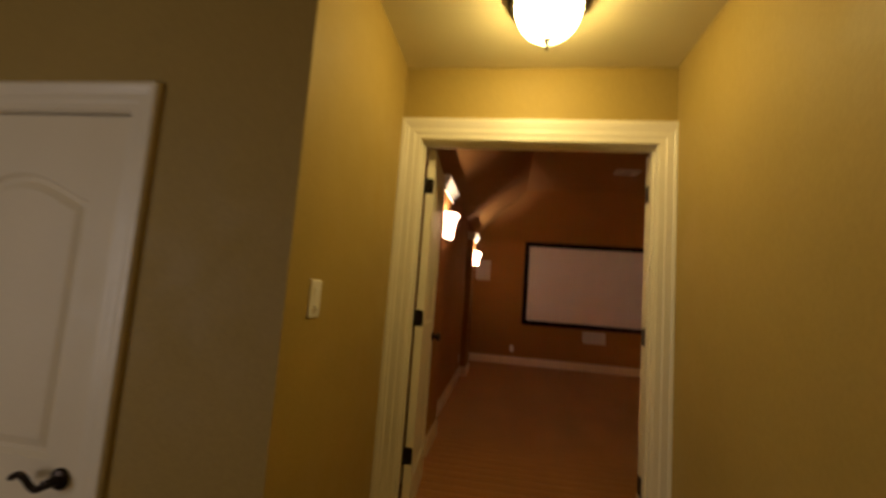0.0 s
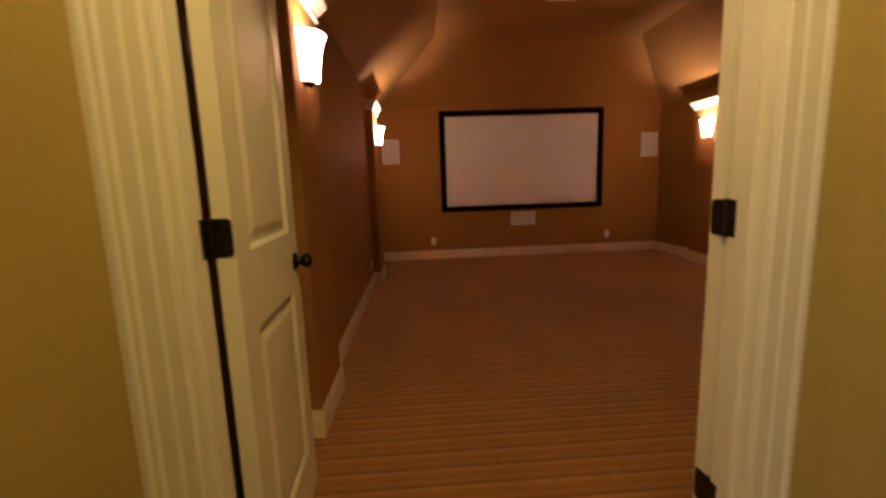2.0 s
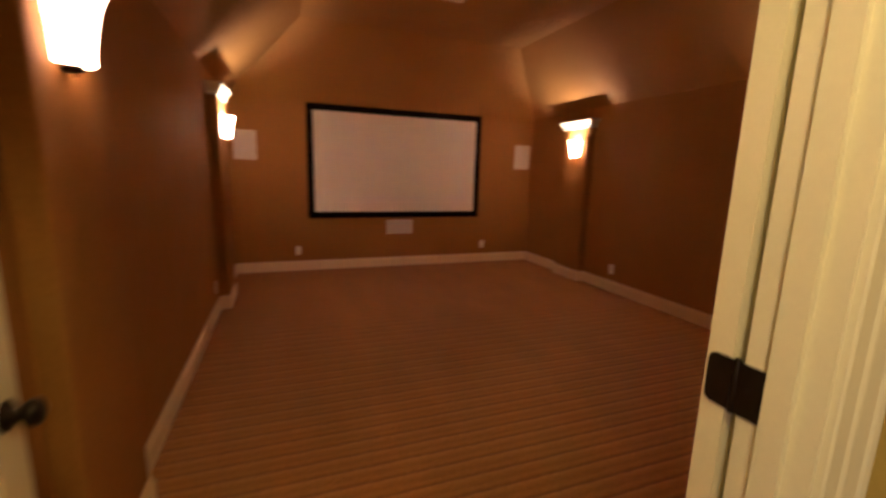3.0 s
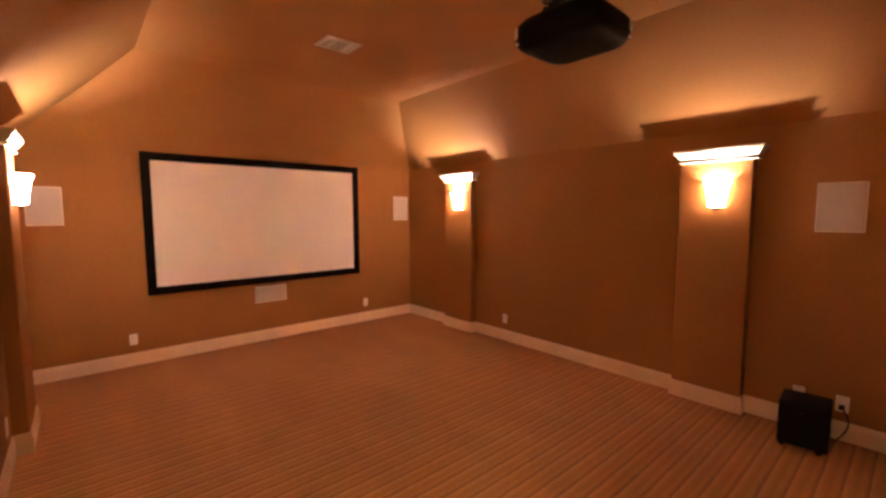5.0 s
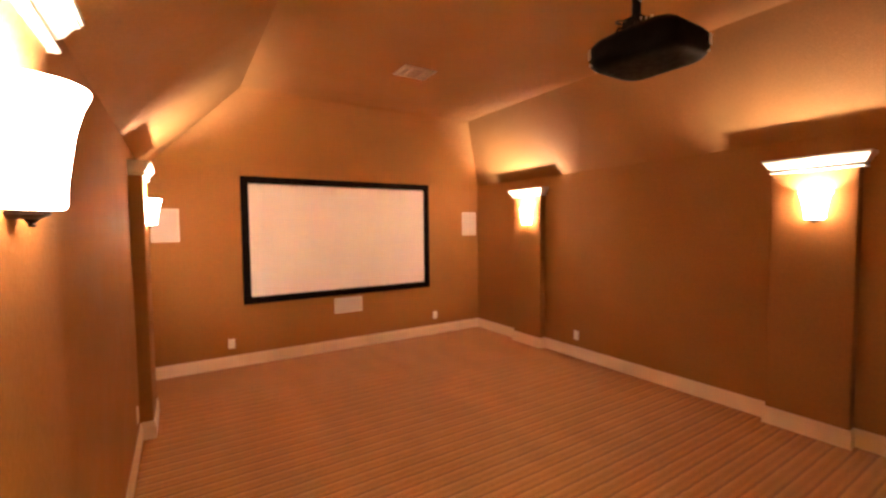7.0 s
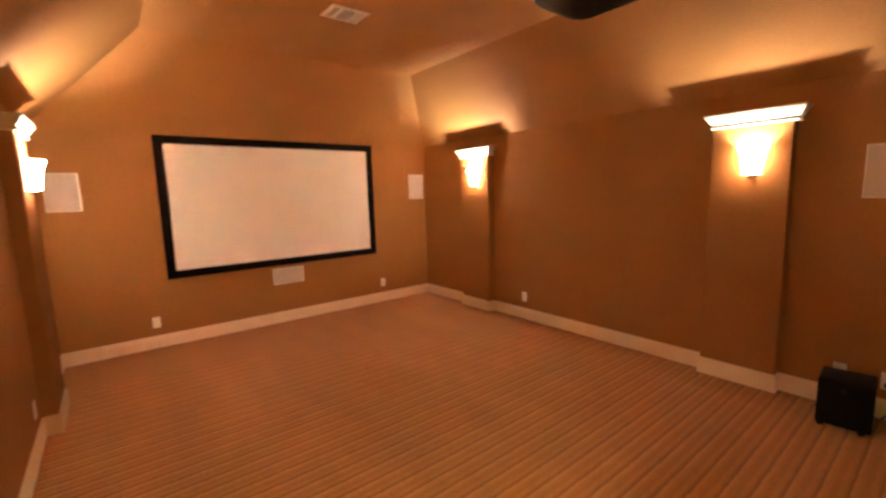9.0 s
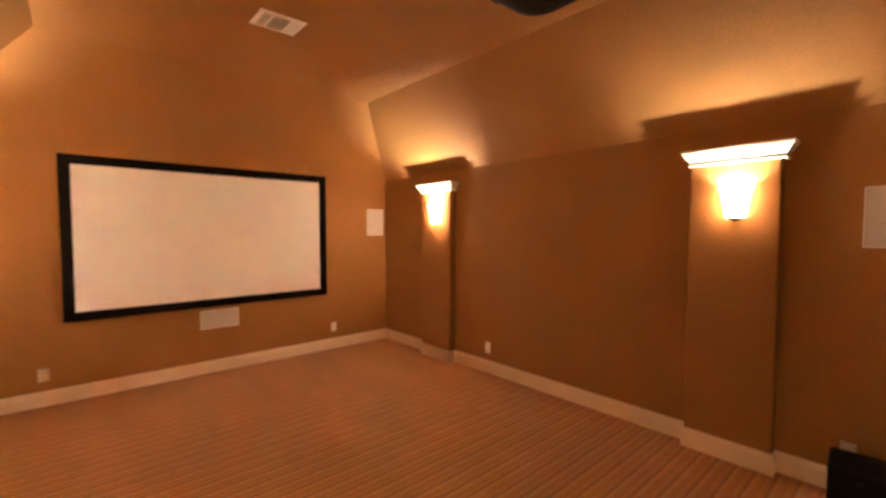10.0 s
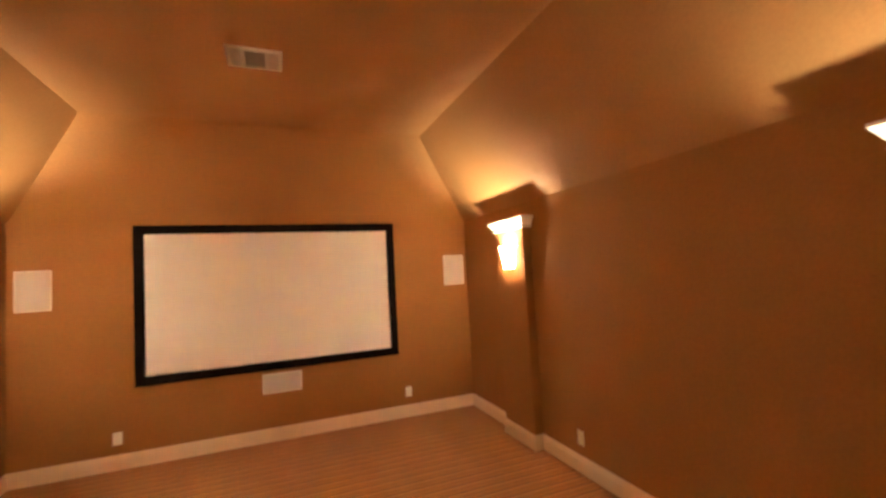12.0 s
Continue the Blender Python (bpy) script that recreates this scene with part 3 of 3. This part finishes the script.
for m in (pose(0.728, ROOM_F, 0.288), pose(3.598, ROOM_F, 0.292), pose(ROOM_R, 6.500, 0.285, 0, 0, -90), pose(ROOM_R, 3.560, 0.268, 0, 0, -90), pose(ROOM_R, 3.315, 0.268, 0, 0, -90),
          pose(ROOM_L, 6.78, 0.285, 0, 0, 90)):
    outlet(m)

# ---- sconces ----
def half_ring(wide, deep, z, steps=14):
    """Half an oval that bulges along +x from the wall, at height z."""
    return [(deep * math.sin(math.pi * k / steps) ** 0.75, wide * math.cos(math.pi * k / steps), z) for k in range(steps + 1)]


SHADE = [(0.041, 0.052, 1.6995), (0.055, 0.069, 1.701), (0.060, 0.074, 1.709), (0.062, 0.075, 1.741), (0.069, 0.082, 1.791), (0.077, 0.090, 1.837), (0.085, 0.100, 1.873), (0.093, 0.108, 1.893), (0.099, 0.113, 1.904), (0.099, 0.114, 1.910)]


def sconce(m, glass):
    ob = thing("wall_sconce", "lit wall sconce with a flared frosted glass shade on dark bronze", "sconce", "sconces on the pilasters", m)
    bm = bmesh.new()
    rings = [half_ring(w, d, z) for w, d, z in SHADE] + [half_ring(w - 0.005, d - 0.005, z) for w, d, z in reversed(SHADE)]
    loft(bm, rings, cap=False, closed=False)
    part("shade", bm, glass, ob, "glowing white flared glass shade", smooth=True)
    bm = bmesh.new()
    loft(bm, [half_ring(0.026, 0.034, 1.683), half_ring(0.038, 0.050, 1.690), half_ring(0.041, 0.053, 1.6985)], cap=True)
    part("cup", bm, M_BRONZE, ob, "dark bronze cup under the shade", smooth=True)
    bm = lathe(bmesh.new(), [(0, 1.669), (0.005, 1.670), (0.006, 1.673), (0.004, 1.677), (0.009, 1.681), (0.013, 1.688)], 14, pose(0.026, 0, 0))
    part("finial", bm, M_BRONZE, ob, "dark bronze finial", smooth=True)
    part("back_plate", block(0.0, 0.010, -0.030, 0.030, 1.702, 1.88, 0.004), M_BRONZE, ob)
    bulb = part("bulb", lathe(bmesh.new(), [(0, 1.760), (0.012, 1.765), (0.014, 1.79), (0.012, 1.80)], 12, pose(0.056, 0, 0)), M_PLATE, ob, "bulb socket", smooth=True)
    return ob


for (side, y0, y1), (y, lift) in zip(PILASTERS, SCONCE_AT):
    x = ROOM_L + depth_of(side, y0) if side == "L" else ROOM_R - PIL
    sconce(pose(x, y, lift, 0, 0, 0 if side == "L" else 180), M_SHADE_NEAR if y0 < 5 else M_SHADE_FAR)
    # far bulbs turned up and near ones down likewise, for the lens falloff
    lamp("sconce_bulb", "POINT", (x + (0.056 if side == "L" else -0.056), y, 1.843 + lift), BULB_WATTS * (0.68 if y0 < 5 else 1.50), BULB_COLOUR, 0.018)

# ---- ceiling vent ----
VX, VY, VW, VD = 2.085, 6.350, 0.33, 0.28
vent = thing("ceiling_vent", "white metal three-way air register in the ceiling", "vent", "", pose(VX + 0.008, VY, CEIL_Z) @ Matrix.Diagonal((0.95, 0.90, 1, 1)))
bm = sweep(bmesh.new(), [(0, 0), (0, 0.004), (0.006, 0.007), (0.022, 0.011), (0.030, 0.011), (0.030, 0.0)], [(-VW / 2, -VD / 2), (VW / 2, -VD / 2), (VW / 2, VD / 2), (-VW / 2, VD / 2)], lambda x, y, b: (x, y, -b), closed=True)
part("frame", bm, M_VENT, vent)
# the duct's shade is put in as a dark sheet close behind the louvres
part("backing", block(-VW / 2 + 0.02, VW / 2 - 0.02, -VD / 2 + 0.02, VD / 2 - 0.02, -0.003, -0.0005), M_VENT_DARK, vent, "dark sheet for the duct's shade behind the louvres")
for x0, x1, tilt, n in ((-0.133, -0.080, -32, 4), (-0.056, 0.056, 34, 9), (0.080, 0.133, -14, 4)):
    along_x = n == 9
    for k in range(n):
        if along_x:
            y = -0.098 + 0.196 * k / (n - 1)
            sl = part("slat", block(x0, x1, -0.009, 0.009, -0.0006, 0.0006), M_VENT, vent)
            sl.matrix_basis = pose(0, y, -0.009, tilt, 0, 0)
        else:
            x = x0 + (x1 - x0) * k / (n - 1)
            sl = part("slat", block(-0.009, 0.009, -0.106, 0.106, -0.0006, 0.0006), M_VENT, vent)
            sl.matrix_basis = pose(x, 0, -0.009, 0, tilt, 0)
for x in (-0.068, 0.068):
    part("bar", block(x - 0.009, x + 0.009, -0.112, 0.112, -0.012, -0.003), M_VENT, vent)

# ---- projector on its pole ----
PX, PY, PZ0, PZ1 = 2.173, 4.163, 2.430, 2.590
prj = thing("projector", "glossy black home theatre projector hung from a ceiling pole", "projector", "", pose(PX, PY, 0))
bm = bmesh.new()
rings = []
for w, l, r, z in ((0.26, 0.29, 0.06, -0.004), (0.315, 0.348, 0.075, -0.001), (0.350, 0.385, 0.083, 0.005), (0.375, 0.411, 0.088, 0.013), (0.391, 0.428, 0.09, 0.024), (0.400, 0.438, 0.09, 0.036), (0.404, 0.442, 0.09, 0.050), (0.404, 0.442, 0.09, 0.098),
                   (0.392, 0.430, 0.09, 0.112), (0.360, 0.395, 0.085, 0.132), (0.30, 0.33, 0.08, 0.149), (0.20, 0.22, 0.06, 0.158)):
    z += PZ0
    rings.append([(x, y, z) for x, y in rounded(w, l, r, 7)])
loft(bm, rings)
body = part("body", bm, M_CASE, prj, "rounded black casing", smooth=True)
bm = lathe(bmesh.new(), [(0.062, -0.02), (0.062, 0.012), (0.056, 0.016), (0.050, 0.012), (0.048, 0.002), (0.030, 0.006), (0, 0.009)], 28, pose(0, 0.222, PZ0 + 0.09, -90))
part("lens", bm, M_LENS, body, "glass lens in a ring", smooth=True)
# pale corner strips, each with a small bright block for the glint below
for s in (-1, 1):
    turn = -74 if s > 0 else 142
    m = pose(s * 0.112 + 0.0895 * math.cos(radians(turn)), -s * 0.131 + 0.0895 * math.sin(radians(turn)), 0, 0, 0, turn)
    part("side_strip", block(-0.004, 0.007, -0.013, 0.013, PZ0 + 0.056, PZ0 + 0.100, 0.002), M_PLATE, body, "pale strip on the casing's corner").matrix_basis = m
    part("glint_block", block(-0.014, 0.003, -0.006, 0.006, PZ0 + 0.024, PZ0 + 0.035, 0.002), M_METAL, body, "small bright block for a glint").matrix_basis = m
mx, my = -0.027, 0.04
part("pole", lathe(bmesh.new(), [(0.020, PZ1 + 0.05), (0.020, CEIL_Z - 0.004)], 20, pose(mx, my, 0)), M_BLACK, prj, "black pole", smooth=True)
part("ceiling_flange", lathe(bmesh.new(), [(0, CEIL_Z - 0.001), (0.062, CEIL_Z - 0.001), (0.062, CEIL_Z - 0.006), (0.024, CEIL_Z - 0.020), (0.021, CEIL_Z - 0.03)], 24, pose(mx, my, 0)), M_BLACK, prj, "black ceiling flange", smooth=True)
part("bracket", block(mx - 0.05, mx + 0.05, my - 0.045, my + 0.045, PZ1 - 0.004, PZ1 + 0.072, 0.006), M_BLACK, prj, "black mounting bracket")
for a in (35, 145, 215, 325):
    ca, sa = math.cos(radians(a)), math.sin(radians(a))
    part("mount_arm", tube([(mx + 0.03 * ca, my + 0.03 * sa, PZ1 + 0.03), (mx + 0.09 * ca, my + 0.08 * sa, PZ1 + 0.028), (mx + 0.11 * ca, my + 0.095 * sa, PZ1 - 0.012)], 0.006), M_BLACK, prj, smooth=True)
for dx, dy in ((-0.036, -0.046), (0.0, -0.048), (0.036, -0.046)):
    part("bolt", lathe(bmesh.new(), [(0, 0.005), (0.007, 0.004), (0.007, 0)], 8, pose(mx + dx, my + dy, PZ1 + 0.056 + 0.2 * dx, 90)), M_METAL, prj, "bright bolt")
part("height_adjuster", lathe(bmesh.new(), [(0, 0.0), (0.010, 0.001), (0.011, 0.010), (0.007, 0.013), (0.007, 0.024), (0, 0.026)], 12, pose(mx + 0.036, my - 0.056, PZ1 + 0.052)), M_BRASS, prj, "bright brass adjusting screw", smooth=True)
part("label", block(mx - 0.014, mx + 0.006, my - 0.0225, my - 0.0195, PZ1 + 0.145, PZ1 + 0.17), M_PLATE, prj, "small white label on the pole")
pts = [(mx - 0.034 + 0.032 * math.cos(math.tau * k / 16), my + 0.050 + 0.032 * math.sin(math.tau * k / 16), PZ1 + 0.066 + 0.010 * math.sin(math.tau * k / 16)) for k in range(17)]
part("cable", tube(pts, 0.0055), M_CABLE, prj, "black cable loop", smooth=True)
pts = [(mx + 0.01 + 0.075 * math.sin(math.pi * k / 12), my - 0.03 - 0.04 * k / 12, PZ1 + 0.07 - 0.07 * k / 12 + 0.02 * math.sin(math.pi * k / 6)) for k in range(13)]
part("cable", tube(pts, 0.004), M_CABLE, prj, "black cable", smooth=True)

# ---- subwoofer ----
sub = thing("subwoofer", "black box subwoofer on the carpet by the wall", "subwoofer", "", pose(4.180, 3.490, 0, 0, 0, 4.0))
part("cabinet", block(-0.126, 0.150, -0.146, 0.130, 0.018, 0.326, 0.014, 3), M_SUB, sub, "black vinyl cabinet", smooth=True)
part("grille", block(-0.150, -0.127, -0.142, 0.126, 0.024, 0.318, 0.009, 3), M_CLOTH, sub, "black cloth grille", smooth=True)
part("badge", block(-0.1525, -0.1495, -0.012, 0.012, 0.262, 0.280, 0.001), M_BRONZE, sub, "small dull metal badge")
amp = part("amplifier_plate", block(0.150, 0.156, -0.105, 0.105, 0.05, 0.29, 0.002), M_BLACK, sub, "black amplifier plate on the back")
part("dial", lathe(bmesh.new(), [(0, 0.016), (0.010, 0.015), (0.012, 0.012), (0.013, 0)], 14, pose(0.156, -0.05, 0.22, 0, 90, 0)), M_BLACK, amp, smooth=True)
for x in (-0.115, 0.120):
    for y in (-0.10, 0.10):
        part("foot", lathe(bmesh.new(), [(0, 0), (0.018, 0), (0.020, 0.006), (0.016, 0.020)], 14, pose(x, y, 0)), M_BLACK, sub, smooth=True)
cord = thing("power_cord", "black power cord and plug from the outlet to the subwoofer", "cable", "", pose(ROOM_R, 3.315, 0))
part("plug", block(-0.045, -0.008, -0.016, 0.016, 0.234, 0.264, 0.006), M_CABLE, cord, "black plug")
pts = [(-0.045 - 0.035 * math.sin(math.pi * k / 14), 0.010 * k / 14 - 0.05 * math.sin(math.pi * k / 14), 0.249 - 0.243 * (k / 14) ** 1.3 + 0.004) for k in range(15)]
part("cord", tube(pts, 0.0055), M_CABLE, cord, smooth=True)

# ---- the hall and the alcove ----
bm = bmesh.new()
add_box(bm, ALC_L - T, ALC_R + T, 1.62, HALL_Y, -0.5, 0.0)
add_box(bm, ALC_L - T, ALC_R + T, 1.34, 1.62, -0.5, HALL_Z / 2)
structure("steps", bm, M_HALL_FLOOR, "carpeted steps up to the theatre doors", "steps")
structure("hall_floor", block(HALL_W, ALC_R + T, HALL_S, ALC_Y, -0.46, HALL_Z), M_HALL_FLOOR, "plain brown hall carpet", "carpet")
structure("hall_ceiling", block(HALL_W, ALC_R + T, HALL_S, HALL_Y, HALL_CEIL, HALL_CEIL + 0.12), M_HALL_CEIL, "cream painted hall ceiling", "ceiling")
bm = block(ALC_R, ALC_R + T, HALL_S, HALL_Y, -0.46, HALL_CEIL)
structure("wall_hall_east", bm, M_HALL, "mustard painted hall wall", "wall")
bm = block(ALC_L - T, ALC_L, ALC_Y + 0.13, HALL_Y, -0.46, HALL_CEIL)
structure("wall_alcove_west", bm, M_HALL, "mustard painted alcove wall with a light switch", "wall")

CX1, CW, CH = -0.688, 0.762, 2.085
CX0, CZ1 = CX1 - CW, HALL_Z + CH + 0.01
bm = bmesh.new()
for x0, x1, z0, z1 in ((HALL_W, CX0 - 0.02, -0.46, CZ1 + 0.02), (CX1 + 0.02, ALC_L, -0.46, CZ1 + 0.02), (HALL_W, ALC_L, CZ1 + 0.02, HALL_CEIL)):
    add_box(bm, x0, x1, ALC_Y, ALC_Y + 0.13, z0, z1)
structure("wall_hall_north", bm, M_HALL, "mustard painted hall wall with a closet door", "wall")
bm = bmesh.new()
add_box(bm, CX0 - 0.02, CX0, ALC_Y, ALC_Y + 0.13, HALL_Z, CZ1)
add_box(bm, CX1, CX1 + 0.02, ALC_Y, ALC_Y + 0.13, HALL_Z, CZ1)
add_box(bm, CX0 - 0.02, CX1 + 0.02, ALC_Y, ALC_Y + 0.13, CZ1, CZ1 + 0.02)
structure("closet_jamb", bm, M_TRIM, "cream painted closet door jamb", "door frame")
structure("closet_back", block(CX0 - 0.1, CX1 + 0.1, ALC_Y + 0.14, ALC_Y + 0.2, -0.46, CZ1 + 0.1), M_HALL, "plain wall behind the closet door", "wall")
casing("closet_casing", CX0 - 0.005, CX1 + 0.005, HALL_Z, CZ1 + 0.005, ALC_Y, -1, "cream painted moulded casing round the closet door", 0.78)
closet = thing("closet_door", "closed white closet door with an arched panel and bronze lever", "door", "", pose(CX0 + 0.003, ALC_Y + 0.012, HALL_Z + 0.008))
w = CW - 0.006
panels = [rect_loop(0.115, w - 0.115, 0.20, 0.78), arch_loop(0.115, w - 0.115, 1.00, 1.80, 0.085)]
leaf = part("leaf", panel_leaf(w, CH - 0.004, 0.035, panels), M_DOOR, closet, "white painted arched-panel leaf")
lx, lz = w - 0.062, 0.955
handle = part("lever_handle", lathe(bmesh.new(), [(0, 0), (0.031, 0), (0.032, 0.005), (0.027, 0.012), (0.015, 0.016), (0.013, 0.050), (0, 0.054)], 22, pose(lx, 0, lz, 90)), M_BRONZE, leaf, "dark bronze lever handle", smooth=True)
pts = [(lx - 0.118 * k / 14, -0.044 - 0.006 * math.sin(math.pi * k / 14), lz - 0.016 * math.sin(2 * math.pi * (k / 14) ** 0.9) + 0.004 * k / 14) for k in range(15)]
part("lever", tube(pts, 0.0098, 10), M_BRONZE, closet, "curved dark bronze lever", smooth=True)

# hall baseboards
bm = sweep(bmesh.new(), BASE_PROFILE, [(ALC_L, HALL_Y - 0.03), (ALC_L, 1.62)], flat)
sweep(bm, BASE_PROFILE, [(ALC_R, 1.62), (ALC_R, HALL_Y - 0.03)], flat)
structure("alcove_baseboard", bm, M_TRIM, "cream painted moulded baseboard of the alcove", "baseboard")
low = lambda x, y, b: (x, y, HALL_Z + b)
bm = sweep(bmesh.new(), BASE_PROFILE, [(ALC_L, ALC_Y), (CX1 + 0.100, ALC_Y)], low)
sweep(bm, BASE_PROFILE, [(CX0 - 0.100, ALC_Y), (HALL_W, ALC_Y), (HALL_W, HALL_S), (ALC_R, HALL_S), (ALC_R, 1.33)], low)
structure("hall_baseboard", bm, M_TRIM, "cream painted moulded baseboard of the hall", "baseboard")

# light switch
sw = thing("light_switch", "white rocker light switch on the mustard wall", "light switch", "", pose(ALC_L, 1.752, 1.208, 0, 0, 90))
bm = bmesh.new()
loft(bm, [[(x, 0, z) for x, z in rounded(0.078, 0.124, 0.006, 3)], [(x, -0.004, z) for x, z in rounded(0.078, 0.124, 0.006, 3)], [(x, -0.0065, z) for x, z in rounded(0.070, 0.116, 0.005, 3)]])
part("plate", bm, M_PLATE, sw)
bm = block(-0.0165, 0.0165, -0.0080, -0.005, -0.022, 0.036, 0.0012)
rock = part("rocker", bm, M_PLATE, sw)
rock.rotation_euler = (radians(2.5), 0, 0)
part("dimmer_tab", block(-0.013, 0.013, -0.016, -0.006, -0.033, -0.025, 0.002), M_PLATE, sw)

# hall ceiling light
LX, LY = 0.636, 2.12
hl = thing("ceiling_light", "lit frosted glass dome light on a dark bronze pan", "ceiling light", "", pose(LX, LY, 0))
Z = HALL_CEIL
part("pan", lathe(bmesh.new(), [(0, Z - 0.001), (0.172, Z - 0.001), (0.176, Z - 0.010), (0.170, Z - 0.030), (0.158, Z - 0.040), (0.150, Z - 0.040), (0.150, Z - 0.034), (0, Z - 0.034)], 48), M_BRONZE, hl, "dark bronze pan", smooth=True)
prof = [(0.141, Z - 0.034)] + [(0.141 * math.cos(a), Z - 0.040 - 0.140 * math.sin(a)) for a in (radians(90 * k / 14) for k in range(14))]
part("dome", lathe(bmesh.new(), prof + [(0, Z - 0.180)], 48), M_DOME, hl, "glowing frosted glass dome", smooth=True)
part("finial", lathe(bmesh.new(), [(0, Z - 0.226), (0.007, Z - 0.223), (0.011, Z - 0.213), (0.006, Z - 0.203), (0.009, Z - 0.197), (0.019, Z - 0.190), (0.021, Z - 0.182), (0.017, Z - 0.176)], 16), M_BRONZE, hl, "dark bronze finial", smooth=True)

# the hall's other walls; an unseen window is added behind the walker for daylight
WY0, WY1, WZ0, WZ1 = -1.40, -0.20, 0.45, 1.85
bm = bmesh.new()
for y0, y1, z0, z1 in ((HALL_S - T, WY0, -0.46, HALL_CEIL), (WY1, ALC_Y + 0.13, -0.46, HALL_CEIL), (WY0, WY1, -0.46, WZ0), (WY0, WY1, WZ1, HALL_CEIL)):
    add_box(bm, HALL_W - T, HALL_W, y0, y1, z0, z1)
structure("wall_hall_west", bm, M_HALL, "mustard painted hall wall with an added unseen window", "wall")
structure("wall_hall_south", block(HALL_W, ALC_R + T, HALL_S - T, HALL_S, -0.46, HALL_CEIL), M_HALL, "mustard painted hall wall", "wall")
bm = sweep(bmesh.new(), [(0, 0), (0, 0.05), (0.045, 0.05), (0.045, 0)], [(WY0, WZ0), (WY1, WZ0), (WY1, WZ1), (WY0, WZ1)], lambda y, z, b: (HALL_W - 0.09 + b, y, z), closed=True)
structure("added_window", bm, M_TRIM, "cream painted frame of an added unseen window", "window")
data = bpy.data.lights.new("added_window_daylight", "AREA")
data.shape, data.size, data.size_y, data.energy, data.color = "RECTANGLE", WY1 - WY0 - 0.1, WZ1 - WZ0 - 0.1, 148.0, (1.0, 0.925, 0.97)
ob = new("added_window_daylight", data)
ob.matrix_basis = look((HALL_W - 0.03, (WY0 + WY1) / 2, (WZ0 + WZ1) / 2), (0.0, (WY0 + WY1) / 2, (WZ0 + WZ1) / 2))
